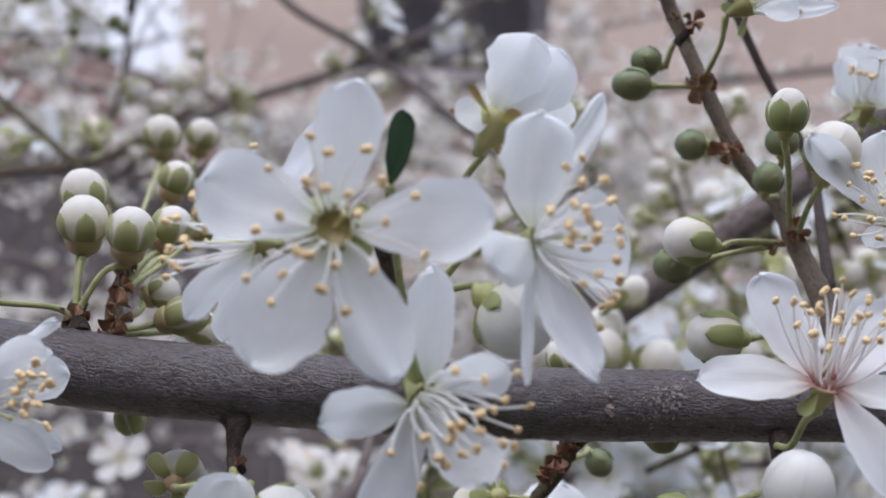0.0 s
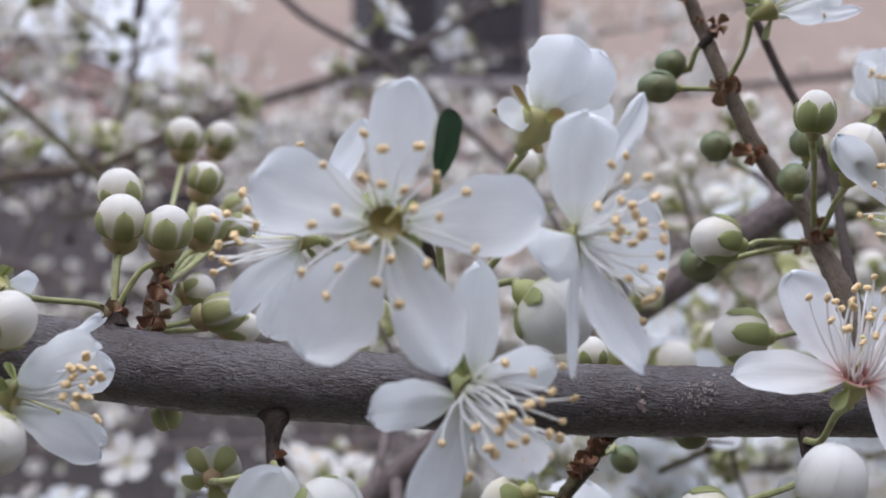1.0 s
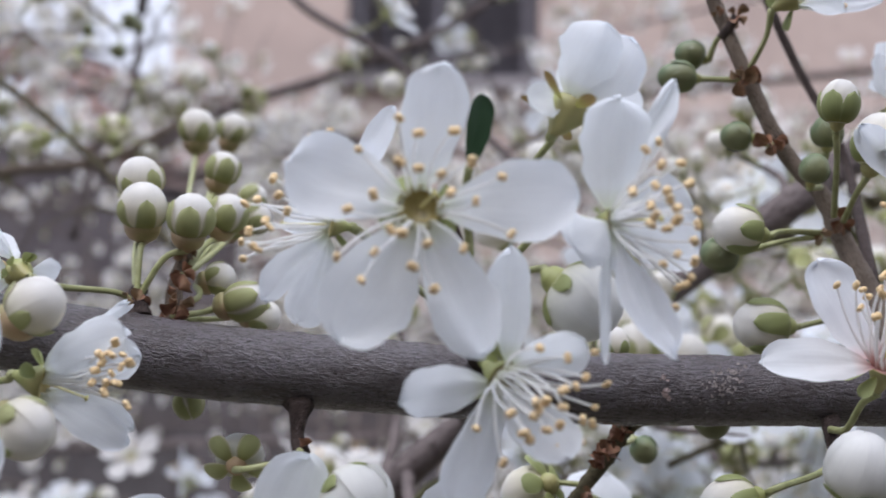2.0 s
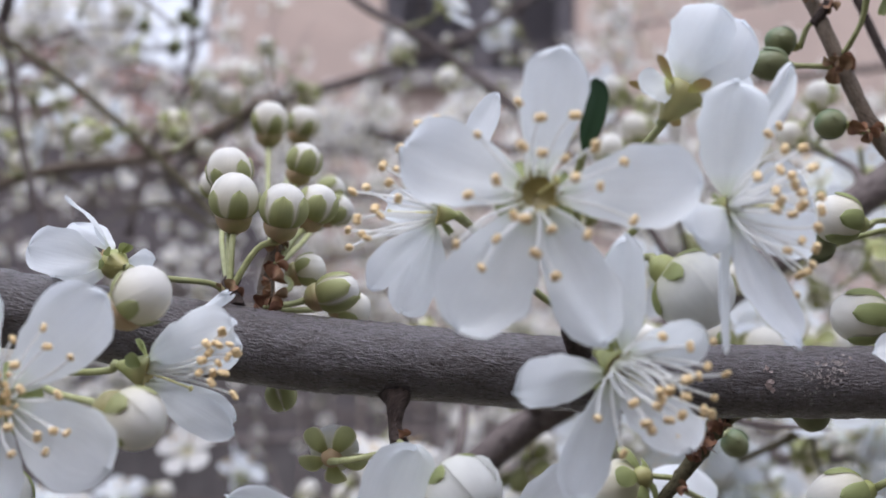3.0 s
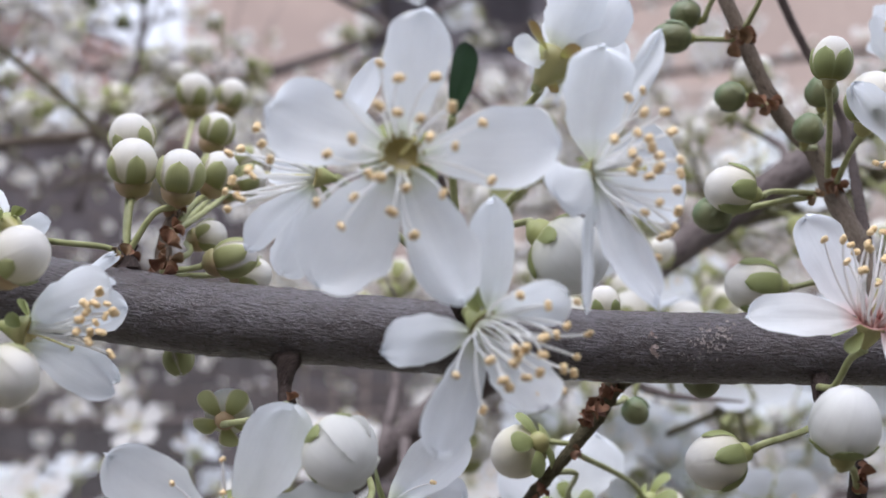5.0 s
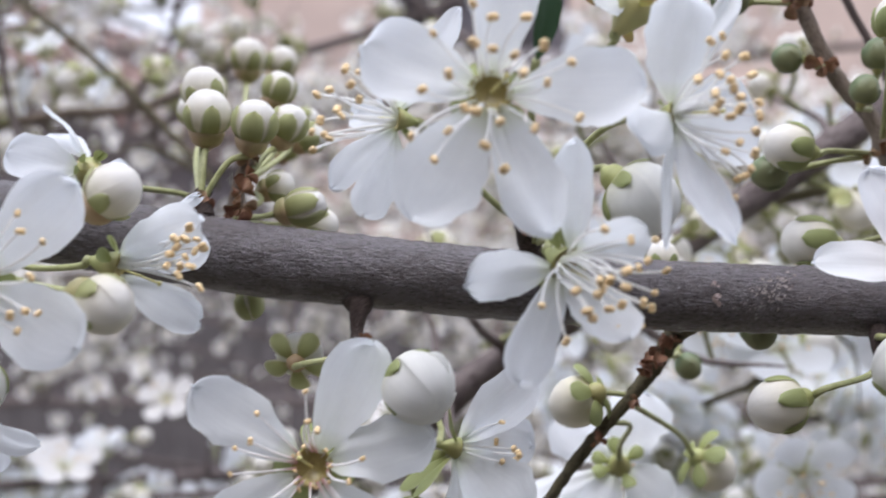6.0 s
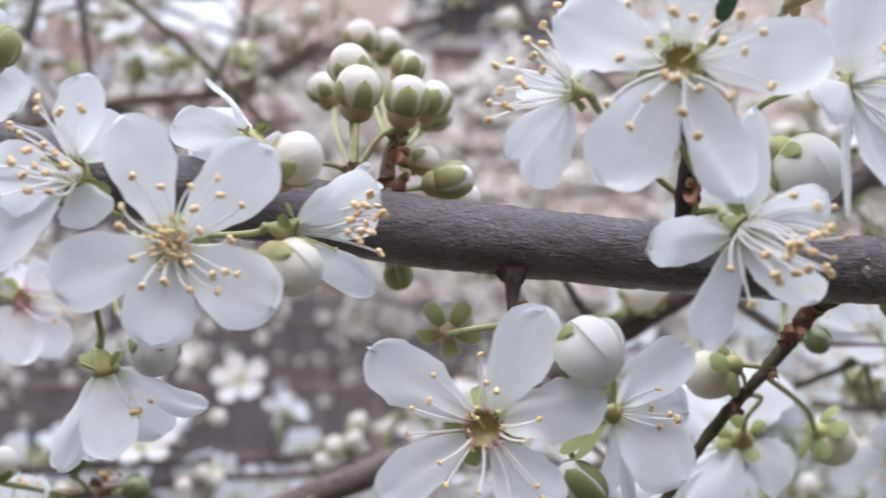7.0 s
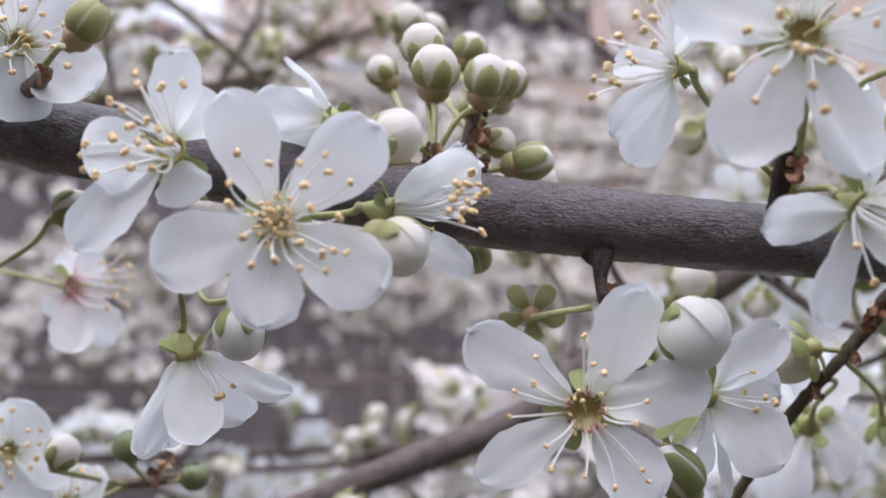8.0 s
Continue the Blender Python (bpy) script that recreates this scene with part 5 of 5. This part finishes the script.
bud(142, (11.01, 94.5, 6.76), (0.8, -0.12, -0.6), 3.02, "large white plum bud hanging in front of the branch", [(-3.17, 1.95, 2.78), (-5.84, 6.5, 2.39)], tall=1.95, sepal_len=0.36, sepal_span=0.42, petal=BUD_WHITE)
bud(143, (31.98, 121, 5.81), (-0.95, -0.1, 0.05), 2.61, "white plum bud with long green sepals", [(5.67, 2, 0.19), (10.26, 2, 1.41)], sepal_len=0.66, sepal_span=0.85)
bud(144, (29, 118, 14.89), (-0.85, -0.1, 0.15), 2.32, "white plum bud with green sepals on a side twig", [(5.25, 3, 0.24), (10.12, 5, 0.33)])
bud(145, (28.14, 122, 12.91), (-0.9, 0, -0.1), 1.83, "green plum bud on a side twig", [(6.38, 0, 1.26), (10.69, 1, 2.02)], kind="green")
bud(146, (36.05, 109, 25.76), (0.1, -0.1, 0.95), 1.75, "upright plum bud, white tip above green sepals", [(1.71, 6, -4.47), (3.73, 13, -8.92)], tall=2.35, sepal_len=0.68, sepal_span=1.25)
bud(147, (41.94, 115, 23.27), (0.3, -0.1, 0.9), 2.58, "white plum bud about to open", [(-1.33, 3, -4.73), (-1.25, 7, -6.99)], sepal_len=0.42, sepal_span=0.8)
bud(148, (25.04, 127, 32.01), (-0.95, 0, 0.05), 1.66, "small hard green plum bud on a thin stalk", [(3.71, 0, -0.12), (6.71, 0, -0.18)], kind="green", tall=2.5)
bud(149, (27.08, 130, 35.23), (-0.8, 0, 0.3), 1.58, "small hard green plum bud on a thin stalk", [(2.72, -1, 1.39), (3.58, -2, 1.74)], kind="green")
bud(150, (30.68, 125, 25.42), (-0.95, -0.1, 0.05), 1.52, "small hard green plum bud on a thin stalk", [(2.94, 0, -0.72), (4.23, 0, -0.87)], kind="green")
bud(151, (39.25, 122, 25.48), (0, -0.1, 0.8), 1.60, "small green plum bud on a side twig", [(-0.08, 2, -3.71), (0.11, 3, -5.78)], kind="green")
bud(152, (37.24, 120, 21.34), (0.2, -0.2, 0.9), 1.46, "small green plum bud on a side twig", [(1.92, 4, -1.32)], kind="green")
bud(153, (24.08, 103, -9.62), (-0.9, -0.1, -0.25), 2.36, "white plum bud streaked with green on a slender stalk", [(3.9, -1, 1.6), (8.27, 1, 2.79), (9.77, 3, 4.52)], sepal_len=0.55, sepal_span=0.65)
bud(154, (32.64, 96, -5.82), (0.03, -0.25, 0.95), 2.70, "smooth egg-shaped white plum bud on an upright stalk", [(1.49, 3, -3.88), (2.92, 6, -6.02)], tall=2.1, sepal_len=0.34, petal=BUD_WHITE)
bud(155, (22.0, 130.7, -7.4), (0.5, -0.3, -0.6), 1.41, "tiny round green plum bud", [(-2.07, -4.14, 1.3), (-4.6, -9.2, 1.1)], kind="green")
bud(156, (9.06, 123.5, -11.2), (-0.7, 0.52, -0.42), 2.63, "white plum bud with a star of green sepals", [(2.49, -0.23, 1.25), (5.54, -0.5, 1.0)], spread=1.35)
bud(157, (27.4, 142.3, -19.5), (0.76, 0.35, -0.47), 2.73, "white plum bud hanging from its star of green sepals", [(-5.89, -8.69, 4.67), (-13.1, -19.3, 8.6)], spread=1.45, tall=2.0)
bud(158, (-6.17, 101, -20.3), (-0.65, -0.2, 0.7), 2.0, "plump plum bud with long green sepals below a blossom", [(-0.92, 3, 3.27), (-1.59, 6, 8.99)], tall=2.5, sepal_len=0.86, sepal_span=1.0)
bud(159, (-55.23, 93, 14.7), (0.5, -0.1, 0.75), 1.65, "round pale green plum bud on an upright stalk", [(-3.64, 4, -1.37), (-5.83, 7, -2.25)], tall=2.2, sepal_len=0.97, sepal_span=1.3, warm=True)
bud(160, (-63.83, 118, 1.39), (0.8, -0.1, 0.35), 1.99, "white plum bud with green sepals behind the branch", [(-5.37, 4, -3.24), (-11.11, 10, -5.55)])
bud(161, (-60.11, 115, 2.03), (0.2, -0.3, 0.7), 1.51, "green plum bud under the branch", [(0.95, -2, 1.92)], kind="green")
bud(162, (-43.72, 102, -10.02), (0.15, -0.1, -0.9), 2.20, "blush-white plum bud hanging under a blossom", [(-3.52, 1, 2.9), (-5.6, 5, 6.96)], sepal_len=0.55, sepal_span=0.6, loosened=0.04, petal=BUD_WHITE)
bud(163, (17.26, 121, 3.87), (-0.1, -0.1, 0.9), 1.59, "white plum bud just behind the branch", [(-1.07, -8, -3.4)])
bud(164, (-67.7, 130, -24.2), (0.5, -0.2, 0.7), 1.83, "white plum bud low beside the branch", [(1.41, 10, -4.4), (2.71, 15, -5.59)])
bud(165, (-63.29, 140, -24.54), (-0.2, -0.1, 0.9), 1.84, "green plum bud low beside the branch", [(0.12, 3, -3.02), (1.02, 5, -4.6)], kind="green")
bud(166, (-55.79, 142, -28.16), (0.8, -0.1, 0.2), 1.60, "green plum bud low beside the branch", [(-3.47, 2, -1.08)], kind="green")
low = origin_thing("twig", "thin brown plum twig low behind the branch", "twig")
wood("shoot", [(-89.14, 147, -33.86), (-72.16, 146, -30.88), (-60.9, 145, -29.09), (-56.5, 145.5, -28.4)], [0.9, 0.8, 0.7, 0.5], TWIG, low, 10, 0.15, 0.8, 31)
scales(low, 390, (-60.09, 143, -28.12), 1.6, 9)
scales(low, 391, (-59.15, 143, -26.41), 1.4, 7)

# a young leaf beside the large blossom
leaf = thing("leaf", (1.67, 86.0, 15.85), "small dark green young plum leaf", "leaf")
part("blade", to_mesh("blade", *petal_piece(random.Random(5), (0, 0, 0), (0.92, -1, 5.11), (0.4, -0.9, 0.1), 2.1, 0.05, 0.3), LEAF), leaf)
part("stalk", to_mesh("stalk", *tube([(0, 0, 0), (-0.04, 4, -1.85), (0.85, 11, -9.07), (1.31, 15, -12.12)], [0.3, 0.3, 0.35], 8, 5), STALK), leaf)

# a budding twig against the sky
high = origin_thing("twig", "thin plum twig with small green buds against the sky", "twig")
wood("shoot", [(-105.23, 315, 108.48), (-94.4, 315, 95.62), (-86.8, 315, 89.62), (-82.5, 315, 84.66)], [0.6, 0.5, 0.35], TWIG, high, 10, 0.15, 0.8, 41)
bud(167, (-91.14, 315, 86.26), (-0.2, 0, -0.9), 1.62, "small olive green plum bud against the sky", [(1.32, 0, 5.6)], kind="green")
bud(168, (-82.83, 315, 80.59), (-0.2, 0, -0.9), 1.92, "small olive green plum bud against the sky", [(0.01, 0, 4.98)], kind="green")
bud(169, (-80.11, 315, 89.21), (0.7, 0, 0.6), 1.92, "small olive green plum bud against the sky", [(-4.42, 0, -1.09)], kind="green")
bud(170, (-77.53, 315, 87.11), (0.9, 0, 0.2), 1.62, "small olive green plum bud against the sky", [(-6.23, 0, -0.04)], kind="green")

# branches behind, nearest first
flowering_branch(171, [(-67.65, 215, -50.09), (-35.36, 205, -34.43), (-14.75, 200, -25.02), (2, 195, -11.03), (16.23, 190, -1.05), (58.4, 190, 28.16), (78.49, 195, 43.83)], [2.6, 2.7, 2.6], 6, 34, 44, "plain brown plum branch crossing behind", True, opened=0.0)
flowering_branch(172, [(44.61, 265, 14.96), (64.44, 260, 24.18), (81.17, 255, 29.42), (109.11, 250, 42.38)], [1.3, 1.3, 1.4], 7, 38, 19, "budding plum twig behind the side twig", True, material=TWIG_GREEN, opened=0.08)
flowering_branch(173, [(40.51, 210, -16.29), (56.39, 215, -9.51), (73.08, 220, 3.77), (99.98, 225, 8.48)], [0.6, 0.6, 0.7], 5, 30, 20, "budding plum twig low behind", True, material=TWIG_GREEN, opened=0.3)
flowering_branch(174, [(-150.48, 330, 40.32), (-119.82, 330, 49.91), (-88.54, 335, 55.63), (-64.42, 340, 71.23)], [1.6, 1.5, 1.2], 5, 40, 36, "budding plum twig behind the bud cluster", True, material=TWIG, opened=0.08)
flowering_branch(175, [(-122.34, 270, 78.9), (-96.91, 265, 62.26), (-80.04, 260, 49.39), (-63.8, 255, 34.64), (-53.02, 250, 23.47)], [0.85, 0.8, 0.7], 3, 25, 48, "thin green-brown plum twig with buds behind", True, material=TWIG_GREEN, opened=0.12)
flowering_branch(176, [(-51.24, 340, 115.6), (-35.88, 335, 98.68), (-16.43, 330, 86.3), (5.42, 320, 67.92), (22.9, 310, 49.91)], [1.3, 1.2, 1.1], 3, 40, 55, "thin dark plum twig in front of the house", True, opened=0.15)
flowering_branch(177, [(-136.31, 520, 74.72), (-95.26, 520, 103.55), (-42, 530, 124.99), (5.99, 540, 148.56), (50.88, 550, 183.83)], [2.4, 2.2, 2.0], 6, 90, 40, "dark plum branch in front of the house", True, opened=0.2)
flowering_branch(178, [(-122.86, 300, 83.16), (-118.84, 300, 62.64), (-115.89, 300, 48.09), (-108.07, 300, 23.63)], [1.0, 1.0, 0.9], 3, 40, 40, "thin upright plum twig behind", True, opened=0.3)
flowering_branch(179, [(-88.09, 360, 104.03), (-90.47, 360, 79.35), (-98.86, 355, 58.93), (-103.33, 350, 34.19)], [0.8, 1.0, 1.3], 3, 60, 45, "thin curved plum twig behind", True, opened=0.2)
flowering_branch(180, [(-195.09, 330, 62.63), (-172.56, 330, 66.53), (-158.22, 335, 63.18), (-148.97, 340, 69.52)], [1.6, 1.5, 1.2], 5, 26, 10, "flowering plum twig behind", True, opened=0.85)
flowering_branch(181, [(-131.27, 335, -61.47), (-92.19, 338, -54.89), (-57.26, 340, -51.46), (-28.78, 345, -43.78), (12.07, 352, -34.82)], [1.3, 1.2, 1.1], 8, 20, 11, "flowering plum twig with many olive buds low behind", opened=0.35)
flowering_branch(182, [(-224.26, 420, -73.4), (-148.18, 430, -64.01), (-89.12, 440, -61.04), (-27.55, 450, -57.89), (79.37, 460, -63.63), (211.29, 470, -66.59)], [2.2, 2.0, 1.8], 14, 70, 19, "flowering plum branch low behind", True)
flowering_branch(183, [(36.9, 340, -33.08), (70.35, 350, -27.09), (105.74, 360, -28.96), (160.35, 370, -16.97)], [1.5, 1.4, 1.3], 10, 60, 15, "flowering plum branch low behind", True)

flowering_branch(184, [(-470, 760, 130), (-360, 740, 168), (-262, 720, 188), (-190, 700, 176), (-150, 690, 182)], [2.0, 1.7, 1.2], 12, 75, 22, "flowering plum twig in front of the shed roof", opened=0.6)

# the rest of the tree
LIMB_ENDS = [(102.7, 113.2, -0.6), (78.5, 195, 43.8), (211.3, 470, -66.6), (160.3, 370, -17), (109.1, 250, 42.4), (100, 225, 8.5)]
SPRIG_ENDS = [(-150.5, 330, 40.3), (-122.3, 270, 78.9), (-51.2, 340, 115.6), (50.9, 550, 183.8), (-122.9, 300, 83.2), (-88.1, 360, 104), (-195.1, 330, 62.6), (-105.2, 315, 108.5), (-470, 760, 130)]


def crown(seed, n, far, spread, heights, twigs, spacing, label):
    """n more branches of the tree across the view, between two distances, at heights about the eye (mm)."""
    rng = random.Random(seed)
    for k in range(n):
        y = rng.uniform(*far)
        z = rng.uniform(*heights)
        half = max(y * spread, 820) * rng.uniform(0.9, 1.15)
        s = rng.choice((-1, 1))
        lean = rng.uniform(-0.22, 0.22) * y
        tilt = rng.uniform(-0.3, 0.3) * s
        pts = [(-half * s, y - lean * 1.3 + rng.uniform(-60, 60), z - tilt * half + rng.uniform(-60, 60)), (-half * 0.3 * s, y - lean * 0.3, z - tilt * half * 0.3 + rng.uniform(-40, 40)),
               (half * 0.35 * s, y + lean * 0.4, z + tilt * half * 0.35 + rng.uniform(-40, 40)), (half * s, y + lean * 1.2 + rng.uniform(-60, 60), z + tilt * half + rng.uniform(-20, 90))]
        LIMB_ENDS.append(pts[0] if s < 0 else pts[3])
        flowering_branch(seed * 50 + k, pts, [3.6, 2.6, 1.8], int(twigs * 1.1 * half / (y * spread)), 95, spacing, label)


crown(1, 3, (620, 860), 0.62, (-200, -90), 18, 22, "plum branch thick with white blossom further back")
crown(2, 6, (1000, 1700), 0.62, (-330, 90), 30, 22, "plum branch thick with white blossom far back")
crown(3, 2, (1000, 1400), 0.62, (120, 260), 16, 34, "sparsely flowering plum branch against the house")
crown(4, 2, (1500, 2200), 0.62, (200, 560), 24, 32, "sparsely flowering plum branch against the house")
crown(6, 3, (900, 1350), 0.62, (35, 115), 26, 20, "plum branch thick with white blossom far back")
crown(7, 4, (900, 1450), 0.62, (-45, 75), 26, 18, "plum branch thick with white blossom far back")
crown(8, 3, (900, 1300), 0.62, (95, 165), 24, 18, "plum branch thick with white blossom far back")
crown(9, 3, (650, 1000), 0.62, (-120, -25), 22, 20, "plum branch thick with white blossom further back")
crown(10, 2, (1200, 1700), 0.62, (150, 400), 20, 30, "sparsely flowering plum branch against the house")
crown(5, 2, (1000, 1500), 0.62, (60, 190), 22, 28, "flowering plum branch against the house")


def build_trunk():
    """The tree's own trunk, beside the view, and the limbs that carry its branches."""
    tree = origin_thing("plum_tree", "old plum tree with rough dark bark, trunk and limbs", "tree")
    fork = (1450, 1150, -250)
    wood("trunk", [(1480, 1180, -1520), (1462, 1165, -1000), (1440, 1150, -600), fork], [115, 88, 78, 70], HAZED_BARK, tree, 28, 0.14, 0.012, 2, 12)
    for end in LIMB_ENDS:
        mid = Vector(fork).lerp(Vector(end), 0.5) + Vector((30, 0, 90))
        wood("limb", [fork, mid, end], [38, 15, 3.2], HAZED_BARK, tree, 14, 0.14, 0.03, 4, 10)
    over = [fork, (1000, 700, 420), (300, 480, 560), (-420, 430, 470)]
    wood("limb", over, [40, 22, 12, 6], HAZED_BARK, tree, 16, 0.14, 0.03, 5, 10)
    for end in SPRIG_ENDS:
        top = (end[0] + 10, 450, 500)
        wood("limb", [top, Vector(top).lerp(Vector(end), 0.5) + Vector((15, 0, 20)), end], [6, 3, 1.6], HAZED_BARK, tree, 10, 0.14, 0.05, 6, 6)


build_trunk()
for k in range(9):
    turn, rise = 2.1 - 0.52 * k, 120 + 70 * (k % 4)
    tip = (1450 + 1050 * math.cos(turn), 1150 + 950 * math.sin(turn), rise)
    mid = (1450 + 480 * math.cos(turn + 0.15), 1150 + 430 * math.sin(turn + 0.15), rise * 0.5 - 40)
    flowering_branch(700 + k, [(1450, 1150, -250), mid, tip], [26, 11, 4], 22, 160, 30, "plum branch thick with white blossom beside the trunk")
